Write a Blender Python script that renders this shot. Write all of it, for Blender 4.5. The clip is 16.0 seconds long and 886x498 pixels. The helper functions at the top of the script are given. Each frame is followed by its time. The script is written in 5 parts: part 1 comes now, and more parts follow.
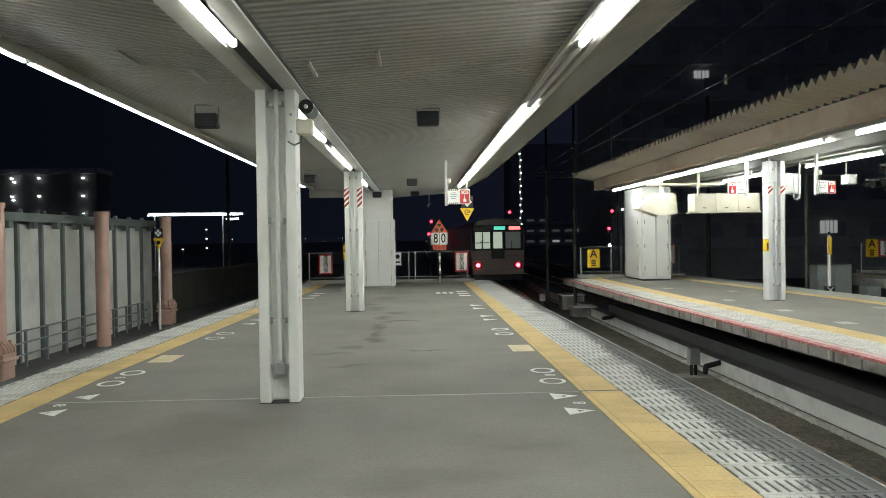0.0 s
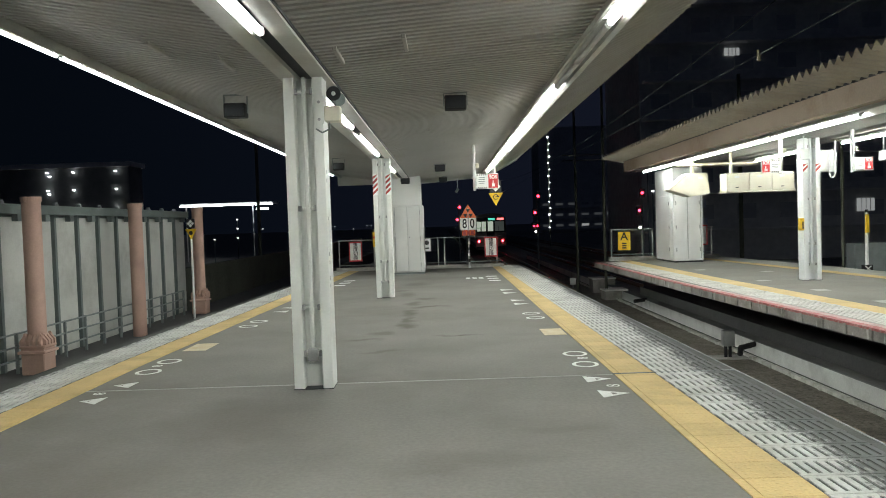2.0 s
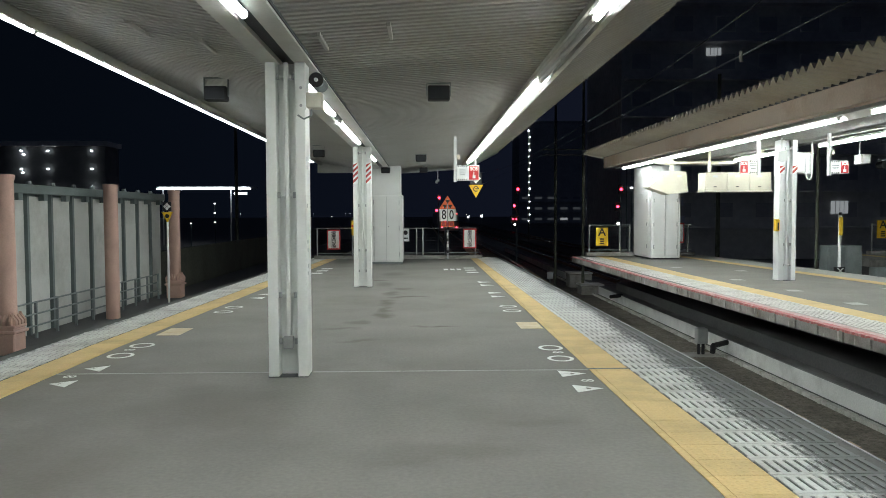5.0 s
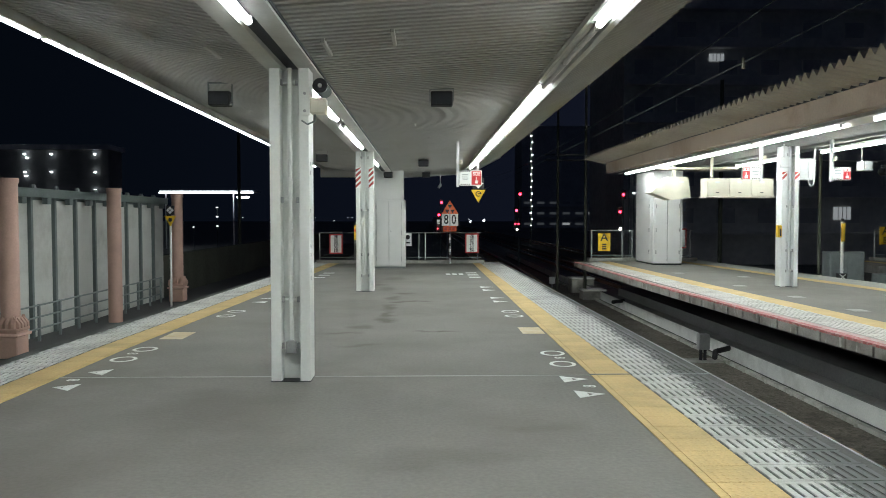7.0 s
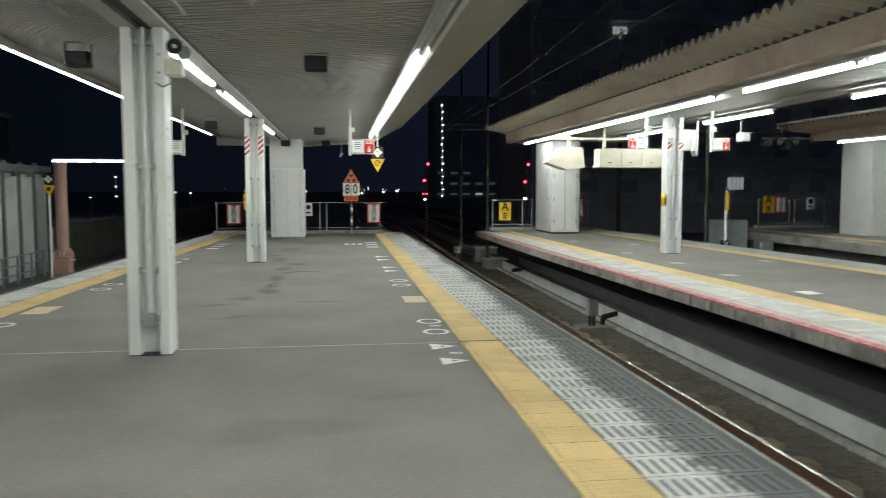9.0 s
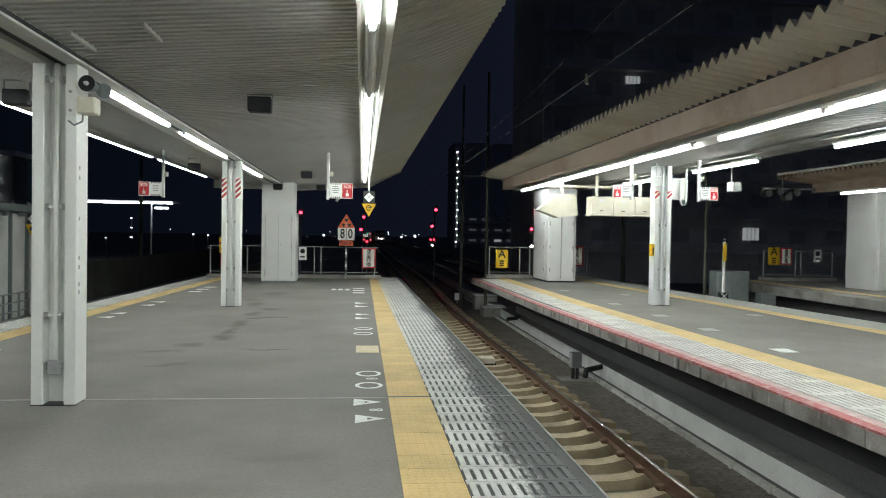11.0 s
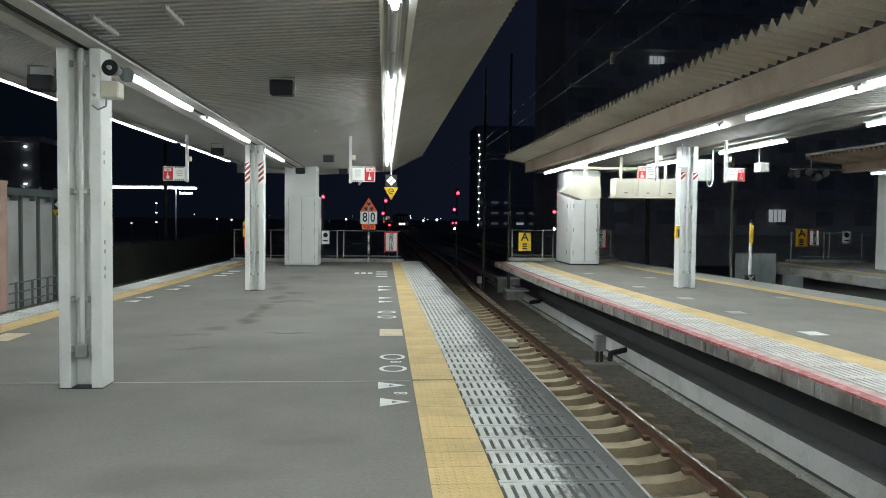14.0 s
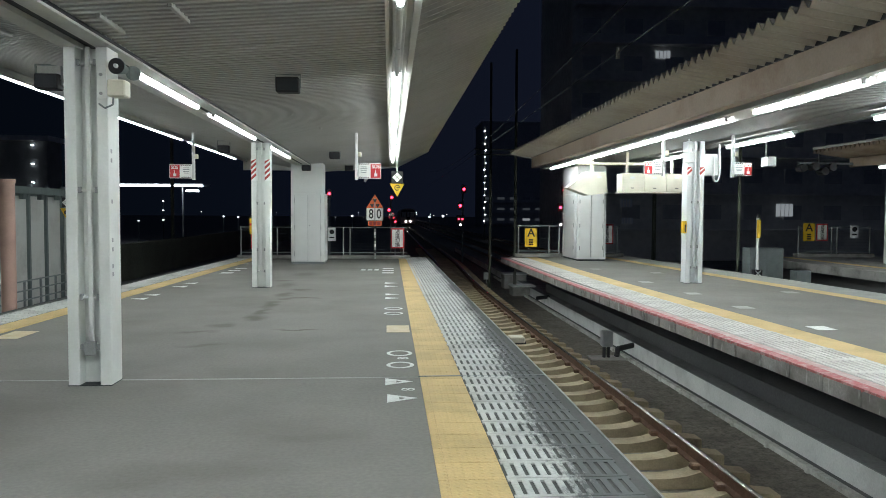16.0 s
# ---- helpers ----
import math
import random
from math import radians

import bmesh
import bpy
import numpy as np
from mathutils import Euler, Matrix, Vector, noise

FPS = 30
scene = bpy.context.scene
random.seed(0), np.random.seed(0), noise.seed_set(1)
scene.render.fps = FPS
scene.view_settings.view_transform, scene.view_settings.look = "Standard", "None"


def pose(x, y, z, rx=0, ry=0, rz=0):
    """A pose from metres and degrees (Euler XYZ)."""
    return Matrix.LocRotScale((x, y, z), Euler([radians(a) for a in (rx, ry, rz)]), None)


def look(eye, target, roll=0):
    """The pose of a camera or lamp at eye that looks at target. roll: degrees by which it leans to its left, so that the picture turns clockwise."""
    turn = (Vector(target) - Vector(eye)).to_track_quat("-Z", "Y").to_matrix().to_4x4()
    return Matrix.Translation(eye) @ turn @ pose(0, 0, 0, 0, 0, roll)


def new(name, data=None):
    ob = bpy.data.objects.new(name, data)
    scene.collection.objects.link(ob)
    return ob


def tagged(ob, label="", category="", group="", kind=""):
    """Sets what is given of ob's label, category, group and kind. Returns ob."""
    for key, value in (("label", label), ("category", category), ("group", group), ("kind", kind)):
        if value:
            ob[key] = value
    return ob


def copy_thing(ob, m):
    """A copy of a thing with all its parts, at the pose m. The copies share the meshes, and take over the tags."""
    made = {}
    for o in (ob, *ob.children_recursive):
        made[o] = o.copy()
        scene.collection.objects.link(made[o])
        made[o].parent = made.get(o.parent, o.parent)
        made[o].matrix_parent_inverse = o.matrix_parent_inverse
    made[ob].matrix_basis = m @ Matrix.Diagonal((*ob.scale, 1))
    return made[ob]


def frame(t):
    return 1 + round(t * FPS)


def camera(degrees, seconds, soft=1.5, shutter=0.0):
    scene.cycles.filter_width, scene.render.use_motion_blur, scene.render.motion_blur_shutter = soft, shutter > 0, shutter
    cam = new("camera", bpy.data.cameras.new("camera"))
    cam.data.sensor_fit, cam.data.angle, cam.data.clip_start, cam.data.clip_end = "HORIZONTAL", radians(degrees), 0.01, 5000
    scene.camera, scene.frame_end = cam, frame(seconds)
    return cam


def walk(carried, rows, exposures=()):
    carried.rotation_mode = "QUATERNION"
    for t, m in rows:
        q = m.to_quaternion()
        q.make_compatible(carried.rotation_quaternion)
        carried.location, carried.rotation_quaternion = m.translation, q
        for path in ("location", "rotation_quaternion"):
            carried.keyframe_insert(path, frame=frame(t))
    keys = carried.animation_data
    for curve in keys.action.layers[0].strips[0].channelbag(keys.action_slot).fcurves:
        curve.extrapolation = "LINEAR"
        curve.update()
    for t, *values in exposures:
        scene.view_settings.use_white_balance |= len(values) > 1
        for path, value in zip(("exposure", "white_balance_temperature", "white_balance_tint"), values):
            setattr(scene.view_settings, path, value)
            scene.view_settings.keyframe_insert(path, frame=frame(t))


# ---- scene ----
cam = camera(60.0, 16.0, soft=0.9, shutter=0.8)
PATH = [
    (0, (0.049, -0.008, 1.545), (0.12, 1.99, 1.514), -0.8),
    (0.5, (0.057, -0.012, 1.534), (0.118, 1.986, 1.497), -1.2),
    (1, (0.05, -0.014, 1.537), (0.091, 1.985, 1.487), -1.5),
    (1.5, (0.051, -0.011, 1.539), (0.064, 1.988, 1.476), -1.7),
    (2, (0.037, 0.003, 1.534), (0.032, 2.002, 1.468), -1.9),
    (2.5, (0.048, -0.011, 1.543), (0.029, 1.988, 1.465), -2.0),
    (3, (0.047, -0.008, 1.538), (0.044, 1.99, 1.453), -1.7),
    (3.5, (0.046, -0.003, 1.535), (0.075, 1.994, 1.447), -1.4),
    (6, (0.02, 0.032, 1.546), (0.056, 2.029, 1.454), 0.4),
    (6.5, (0.02, 0.014, 1.549), (0.036, 2.012, 1.466), 0.3),
    (7, (0.023, 0.002, 1.548), (0.069, 2.0, 1.468), 0.0),
    (7.5, (0.02, 0.005, 1.545), (0.076, 2.002, 1.463), 0.0),
    (8, (-0.001, 0.017, 1.544), (0.051, 2.014, 1.458), -0.0),
    (8.5, (0.09, 0.05, 1.533), (0.203, 2.04, 1.378), -0.1),
    (9, (0.479, 0.037, 1.523), (0.744, 2.014, 1.366), -0.0),
    (9.5, (0.799, 0.127, 1.528), (1.085, 2.102, 1.406), 1.0),
    (9.7, (0.935, 0.158, 1.537), (1.229, 2.134, 1.44), 1.6),
    (11.8, (1.428, 0.368, 1.534), (1.584, 2.362, 1.498), 0.3),
    (12, (1.412, 0.369, 1.528), (1.56, 2.363, 1.486), 0.3),
    (12.5, (1.392, 0.38, 1.524), (1.537, 2.374, 1.458), 0.3),
    (13, (1.38, 0.385, 1.528), (1.532, 2.378, 1.455), 0.7),
    (13.5, (1.377, 0.387, 1.527), (1.532, 2.38, 1.449), 0.6),
    (14, (1.381, 0.378, 1.528), (1.534, 2.37, 1.446), 0.6),
    (14.5, (1.375, 0.378, 1.519), (1.528, 2.37, 1.434), 0.5),
    (15, (1.382, 0.372, 1.523), (1.531, 2.365, 1.433), 0.5),
    (15.5, (1.383, 0.374, 1.528), (1.528, 2.367, 1.437), 0.4),
    (16, (1.378, 0.374, 1.529), (1.515, 2.367, 1.437), 0.3),
]
walk(cam, [(t, look(eye, target, roll)) for t, eye, target, roll in PATH], exposures=((0, 0.09, 6850, 10), (2, 0.16, 6800, 10), (3.5, 0.13, 6600, 10), (7, 0.08, 6450, 10), (9, 0.05, 6650, 10), (12, 0.07, 6480, 10), (14.5, 0.06, 6300, 10), (16, 0.06, 6250, 10)))

# ---- light ----
world = bpy.data.worlds.new("night_sky")
scene.world = world
world.use_nodes = True
wbg = world.node_tree.nodes["Background"]
# a clear night sky: darker over the open side, a faint city glow beyond the tracks
wnt = world.node_tree
wtc = wnt.nodes.new("ShaderNodeTexCoord")
wsep = wnt.nodes.new("ShaderNodeSeparateXYZ")
wnt.links.new(wtc.outputs["Generated"], wsep.inputs[0])
wmap = wnt.nodes.new("ShaderNodeMapRange")
wmap.interpolation_type = "SMOOTHSTEP"
wmap.inputs["From Min"].default_value, wmap.inputs["From Max"].default_value = -0.6, 0.5
wnt.links.new(wsep.outputs["X"], wmap.inputs["Value"])
wmix = wnt.nodes.new("ShaderNodeMix")
wmix.data_type = "RGBA"
wmix.inputs["A"].default_value = (0.0012, 0.0023, 0.0042, 1)
wmix.inputs["B"].default_value = (0.0058, 0.0076, 0.0155, 1)
wnt.links.new(wmap.outputs["Result"], wmix.inputs["Factor"])
wnt.links.new(wmix.outputs["Result"], wbg.inputs[0])
wbg.inputs[1].default_value = 1.0
scene.view_settings.exposure = 0.0


# ---- materials ----
def material(name, colour, rough=0.6, metal=0.0, vary=0.15, scale=3.0, fine=60.0, bump=0.15, dirt=None, dirt_scale=0.8, dirt_amount=0.4, emit=0.0, spread=0.0):
    """A surface with variation at two scales, fine relief and blotches of dirt."""
    m = bpy.data.materials.new(name)
    m.use_nodes = True
    nt = m.node_tree
    b = nt.nodes["Principled BSDF"]
    big = nt.nodes.new("ShaderNodeTexNoise")
    big.inputs["Scale"].default_value = scale
    big.inputs["Detail"].default_value = 6
    small = nt.nodes.new("ShaderNodeTexNoise")
    small.inputs["Scale"].default_value = fine
    small.inputs["Detail"].default_value = 4
    geo = nt.nodes.new("ShaderNodeNewGeometry")
    for n in (big, small):
        nt.links.new(geo.outputs["Position"], n.inputs["Vector"])
    mix = nt.nodes.new("ShaderNodeMix")
    mix.data_type = "RGBA"
    c = Vector(colour[:3])
    mix.inputs["A"].default_value = (*(c * (1 - vary)), 1)
    mix.inputs["B"].default_value = (*(c * (1 + vary)), 1)
    avg = nt.nodes.new("ShaderNodeMath")
    avg.operation = "ADD"
    nt.links.new(big.outputs["Fac"], avg.inputs[0])
    nt.links.new(small.outputs["Fac"], avg.inputs[1])
    ramp = nt.nodes.new("ShaderNodeMapRange")
    ramp.inputs["From Min"].default_value = 0.7
    ramp.inputs["From Max"].default_value = 1.3
    nt.links.new(avg.outputs[0], ramp.inputs["Value"])
    nt.links.new(ramp.outputs["Result"], mix.inputs["Factor"])
    out = mix.outputs["Result"]
    if dirt:
        dn = nt.nodes.new("ShaderNodeTexNoise")
        dn.inputs["Scale"].default_value = dirt_scale
        dn.inputs["Detail"].default_value = 8
        dn.inputs["Roughness"].default_value = 0.65
        nt.links.new(geo.outputs["Position"], dn.inputs["Vector"])
        dr = nt.nodes.new("ShaderNodeMapRange")
        dr.inputs["From Min"].default_value = 0.48
        dr.inputs["From Max"].default_value = 0.72
        dr.inputs["To Max"].default_value = dirt_amount
        nt.links.new(dn.outputs["Fac"], dr.inputs["Value"])
        dm = nt.nodes.new("ShaderNodeMix")
        dm.data_type = "RGBA"
        nt.links.new(dr.outputs["Result"], dm.inputs["Factor"])
        nt.links.new(out, dm.inputs["A"])
        dm.inputs["B"].default_value = (*dirt, 1)
        out = dm.outputs["Result"]
    if spread:
        info = nt.nodes.new("ShaderNodeObjectInfo")
        sm = nt.nodes.new("ShaderNodeMapRange")
        sm.inputs["To Min"].default_value = 1 - spread
        sm.inputs["To Max"].default_value = 1 + spread
        nt.links.new(info.outputs["Random"], sm.inputs["Value"])
        hs = nt.nodes.new("ShaderNodeHueSaturation")
        nt.links.new(sm.outputs["Result"], hs.inputs["Value"])
        nt.links.new(out, hs.inputs["Color"])
        out = hs.outputs["Color"]
    nt.links.new(out, b.inputs["Base Color"])
    b.inputs["Roughness"].default_value = rough
    b.inputs["Metallic"].default_value = metal
    if bump:
        bn = nt.nodes.new("ShaderNodeBump")
        bn.inputs["Strength"].default_value = bump
        bn.inputs["Distance"].default_value = 0.01
        nt.links.new(small.outputs["Fac"], bn.inputs["Height"])
        nt.links.new(bn.outputs["Normal"], b.inputs["Normal"])
    if emit:
        nt.links.new(out, b.inputs["Emission Color"])
        b.inputs["Emission Strength"].default_value = emit
    return m


def glow(name, colour, strength):
    m = bpy.data.materials.new(name)
    m.use_nodes = True
    b = m.node_tree.nodes["Principled BSDF"]
    b.inputs["Base Color"].default_value = (*colour, 1)
    b.inputs["Emission Color"].default_value = (*colour, 1)
    b.inputs["Emission Strength"].default_value = strength
    return m


M = {}
M["deck"] = material("asphalt_deck", (0.172, 0.167, 0.150), 0.75, vary=0.16, scale=0.9, fine=32, bump=0.25, dirt=(0.112, 0.1, 0.082), dirt_scale=0.5, dirt_amount=0.6)
M["mark"] = material("marking_paint", (0.72, 0.74, 0.72), 0.6, vary=0.12, scale=8, dirt=(0.3, 0.3, 0.28), dirt_scale=9, dirt_amount=0.5)
M["yellow"] = material("tactile_yellow", (0.60, 0.44, 0.19), 0.65, vary=0.12, scale=2.5, fine=70, bump=0.3, dirt=(0.35, 0.27, 0.12), dirt_scale=2.0, dirt_amount=0.5, spread=0.06)
M["slab"] = material("edge_slab_dark", (0.062, 0.065, 0.06), 0.7, vary=0.25, scale=2.0, fine=50, dirt=(0.05, 0.05, 0.05), dirt_scale=1.5, dirt_amount=0.6, spread=0.08)
M["slat"] = material("antislip_white", (0.56, 0.57, 0.55), 0.7, vary=0.15, scale=5, dirt=(0.22, 0.22, 0.21), dirt_scale=1.4, dirt_amount=0.7)
M["slat_opposite"] = material("antislip_pale", (0.60, 0.60, 0.57), 0.7, vary=0.15, scale=5, dirt=(0.30, 0.27, 0.26), dirt_scale=1.4, dirt_amount=0.6)
M["red_edge"] = material("red_edge_paint", (0.40, 0.11, 0.11), 0.7, vary=0.2, scale=4, dirt=(0.50, 0.42, 0.40), dirt_scale=14, dirt_amount=1.0)
M["pink_edge"] = material("faded_red_edge_paint", (0.48, 0.33, 0.31), 0.75, vary=0.2, scale=5, dirt=(0.55, 0.52, 0.49), dirt_scale=6, dirt_amount=0.9)
M["bright_door"] = material("bright_cabinet_paint", (0.82, 0.83, 0.82), 0.42, vary=0.04, scale=2, bump=0.04, dirt=(0.65, 0.65, 0.61), dirt_scale=1.5, dirt_amount=0.3)
M["edge_slat"] = material("edge_nonslip", (0.36, 0.36, 0.34), 0.75, vary=0.15, scale=5, dirt=(0.25, 0.25, 0.24), dirt_scale=1.2, dirt_amount=0.6)
M["concrete"] = material("concrete", (0.30, 0.29, 0.27), 0.85, vary=0.2, scale=1.5, fine=40, bump=0.3, dirt=(0.08, 0.075, 0.065), dirt_scale=1.8, dirt_amount=0.75, spread=0.08)
M["gutter_stone"] = material("gutter_stone", (0.46, 0.46, 0.42), 0.85, vary=0.2, scale=3.0, fine=50, bump=0.3, dirt=(0.16, 0.15, 0.12), dirt_scale=4.0, dirt_amount=0.8, spread=0.12)
M["pale_concrete"] = material("pale_concrete", (0.64, 0.65, 0.63), 0.8, vary=0.12, scale=1.0, fine=40, dirt=(0.2, 0.2, 0.19), dirt_scale=1.2, dirt_amount=0.5)
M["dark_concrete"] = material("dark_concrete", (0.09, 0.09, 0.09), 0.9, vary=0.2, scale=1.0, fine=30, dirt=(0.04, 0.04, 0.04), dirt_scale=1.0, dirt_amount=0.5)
M["dark_wall"] = material("mossy_dark_wall", (0.075, 0.08, 0.06), 0.9, vary=0.3, scale=0.8, fine=12)
# albedo cut to carry part of the overhang's shade
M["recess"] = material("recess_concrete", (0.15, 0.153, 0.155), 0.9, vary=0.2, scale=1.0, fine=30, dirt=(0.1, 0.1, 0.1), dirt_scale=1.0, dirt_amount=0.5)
M["lid"] = material("grey_lid", (0.2, 0.205, 0.2), 0.9, vary=0.2, scale=1.0, fine=20, dirt=(0.1, 0.1, 0.1), dirt_scale=0.8, dirt_amount=0.5)
M["ballast"] = material("ballast", (0.165, 0.148, 0.122), 0.95, vary=0.5, scale=12, fine=35, bump=1.0, dirt=(0.06, 0.05, 0.04), dirt_scale=1.5, dirt_amount=0.6)
M["ground"] = material("dark_ground", (0.2, 0.2, 0.19), 0.95, vary=0.4, scale=1, fine=12, bump=0.6)
M["sleeper"] = material("sleeper_concrete", (0.42, 0.345, 0.225), 0.85, vary=0.2, scale=6, fine=60, bump=0.3, dirt=(0.11, 0.085, 0.06), dirt_scale=3, dirt_amount=0.7, spread=0.12)
M["rust"] = material("rusty_rail", (0.14, 0.08, 0.048), 0.75, metal=0.3, vary=0.3, scale=8, fine=80, bump=0.3)
M["railtop"] = material("polished_rail", (0.70, 0.68, 0.66), 0.2, metal=1.0, vary=0.1, scale=10, bump=0.05)
M["column"] = material("painted_column", (0.75, 0.77, 0.74), 0.45, vary=0.04, scale=1.5, fine=40, bump=0.06, dirt=(0.5, 0.5, 0.45), dirt_scale=1.6, dirt_amount=0.22)
M["column_cool"] = material("painted_column_white", (0.72, 0.74, 0.74), 0.45, vary=0.05, scale=1.5, fine=40, bump=0.08, dirt=(0.5, 0.5, 0.48), dirt_scale=1.6, dirt_amount=0.3)
M["ceiling"] = material("painted_metal_deck", (0.45, 0.455, 0.44), 0.5, vary=0.06, scale=0.8, fine=30, bump=0.05, dirt=(0.30, 0.29, 0.25), dirt_scale=0.7, dirt_amount=0.4)
M["beam"] = material("painted_beam", (0.54, 0.545, 0.52), 0.5, vary=0.06, scale=1.2, fine=30, bump=0.06, dirt=(0.3, 0.28, 0.24), dirt_scale=1.3, dirt_amount=0.4)
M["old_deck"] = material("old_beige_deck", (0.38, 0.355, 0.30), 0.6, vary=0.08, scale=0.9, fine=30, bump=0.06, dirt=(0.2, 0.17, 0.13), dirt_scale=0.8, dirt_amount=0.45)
# soffit albedo cut: stands in for lamps that throw little light upward
M["dimmed_soffit"] = material("dimmed_grey_soffit", (0.16, 0.16, 0.15), 0.6, vary=0.08, scale=0.9, fine=30, bump=0.05, dirt=(0.14, 0.13, 0.11), dirt_scale=0.8, dirt_amount=0.45)
M["plate"] = material("worn_tan_plate", (0.56, 0.46, 0.29), 0.6, vary=0.12, scale=6, dirt=(0.7, 0.68, 0.6), dirt_scale=5, dirt_amount=0.7)
M["rust_beam"] = material("stained_beam", (0.30, 0.24, 0.185), 0.65, vary=0.1, scale=0.8, fine=30, bump=0.05, dirt=(0.15, 0.08, 0.045), dirt_scale=0.6, dirt_amount=0.9)
M["dark_slot"] = material("dark_slot", (0.014, 0.017, 0.022), 0.6, vary=0.2)
M["steel"] = material("galvanised_steel", (0.38, 0.39, 0.39), 0.45, metal=0.6, vary=0.12, scale=8, bump=0.05)
M["fence"] = material("grey_fence_steel", (0.22, 0.25, 0.25), 0.55, metal=0.3, vary=0.15, scale=6, bump=0.05)
M["black"] = material("black_plastic", (0.02, 0.02, 0.022), 0.8, vary=0.2)
M["housing"] = material("lamp_housing", (0.62, 0.63, 0.62), 0.4, vary=0.05)
M["pink"] = material("pink_painted_concrete", (0.55, 0.36, 0.29), 0.65, vary=0.08, scale=2.5, fine=40, dirt=(0.32, 0.22, 0.18), dirt_scale=1.5, dirt_amount=0.45)
M["panel"] = material("wall_panel_grey", (0.52, 0.53, 0.50), 0.6, vary=0.08, scale=1.2, fine=30, dirt=(0.18, 0.18, 0.15), dirt_scale=0.8, dirt_amount=0.5, spread=0.05)
M["mullion"] = material("wall_post_green_grey", (0.13, 0.16, 0.155), 0.6, vary=0.15, scale=4)
M["cream"] = material("cream_enamel", (0.64, 0.61, 0.50), 0.4, vary=0.05, scale=3, bump=0.03, dirt=(0.4, 0.36, 0.25), dirt_scale=2, dirt_amount=0.3)
M["white_door"] = material("white_cabinet_paint", (0.70, 0.71, 0.69), 0.42, vary=0.05, scale=2, bump=0.04, dirt=(0.5, 0.5, 0.46), dirt_scale=1.5, dirt_amount=0.3)
M["sign_white"] = material("sign_white", (0.86, 0.87, 0.85), 0.4, vary=0.04, bump=0)
M["sign_red"] = material("sign_red", (0.55, 0.03, 0.035), 0.4, vary=0.05, bump=0)
M["sign_yellow"] = material("sign_yellow", (0.75, 0.47, 0.02), 0.4, vary=0.05, bump=0)
M["sign_orange"] = material("sign_orange", (0.75, 0.13, 0.03), 0.4, vary=0.05, bump=0)
M["sign_black"] = material("sign_black", (0.015, 0.015, 0.017), 0.45, vary=0.1, bump=0)
M["stripe_red"] = material("stripe_red", (0.42, 0.06, 0.05), 0.45, vary=0.08, bump=0)
M["train"] = material("train_body", (0.48, 0.40, 0.36), 0.4, metal=0.2, vary=0.06)
M["train_dark"] = material("train_dark_front", (0.03, 0.03, 0.035), 0.3, vary=0.1)
M["facade"] = material("night_facade", (0.72, 0.72, 0.72), 0.9, vary=0.15, scale=0.3, fine=2)
M["tube"] = glow("fluorescent_tube", (0.94, 1.0, 0.975), 54.0)
M["tube_opposite"] = glow("bright_fluorescent_tube", (0.93, 1.0, 0.98), 66.0)
M["tube_edge"] = glow("slim_fluorescent_tube", (0.94, 1.0, 0.98), 54.0)
M["tube_far"] = glow("far_lamp", (0.85, 0.93, 1.0), 6.0)
M["red_light"] = glow("red_lamp", (1.0, 0.02, 0.045), 16.0)
M["tail_light"] = glow("tail_lamp", (1.0, 0.05, 0.08), 14.0)
M["white_light"] = glow("white_lamp", (1.0, 0.97, 0.9), 14.0)
M["window_lit"] = glow("lit_window", (0.75, 0.80, 0.82), 0.28)
M["window_dim"] = glow("dim_window", (0.5, 0.55, 0.65), 0.012)
M["window_balcony"] = glow("dim_balcony", (0.62, 0.68, 0.72), 0.045)
M["window_dark"] = material("unlit_window", (0.5, 0.51, 0.54), 0.25, vary=0.1)
M["lamp_small"] = glow("small_far_lamp", (0.9, 0.95, 1.0), 1.6)
M["cabin"] = glow("lit_cabin", (0.75, 0.9, 0.75), 0.45)
M["cabin_dim"] = glow("dim_cabin", (0.5, 0.6, 0.55), 0.06)
M["head_light"] = glow("head_lamp", (1.0, 0.96, 0.85), 30.0)
M["dest_red"] = glow("red_display", (1.0, 0.15, 0.15), 2.5)
M["dest_green"] = glow("green_display", (0.1, 0.8, 0.6), 0.9)


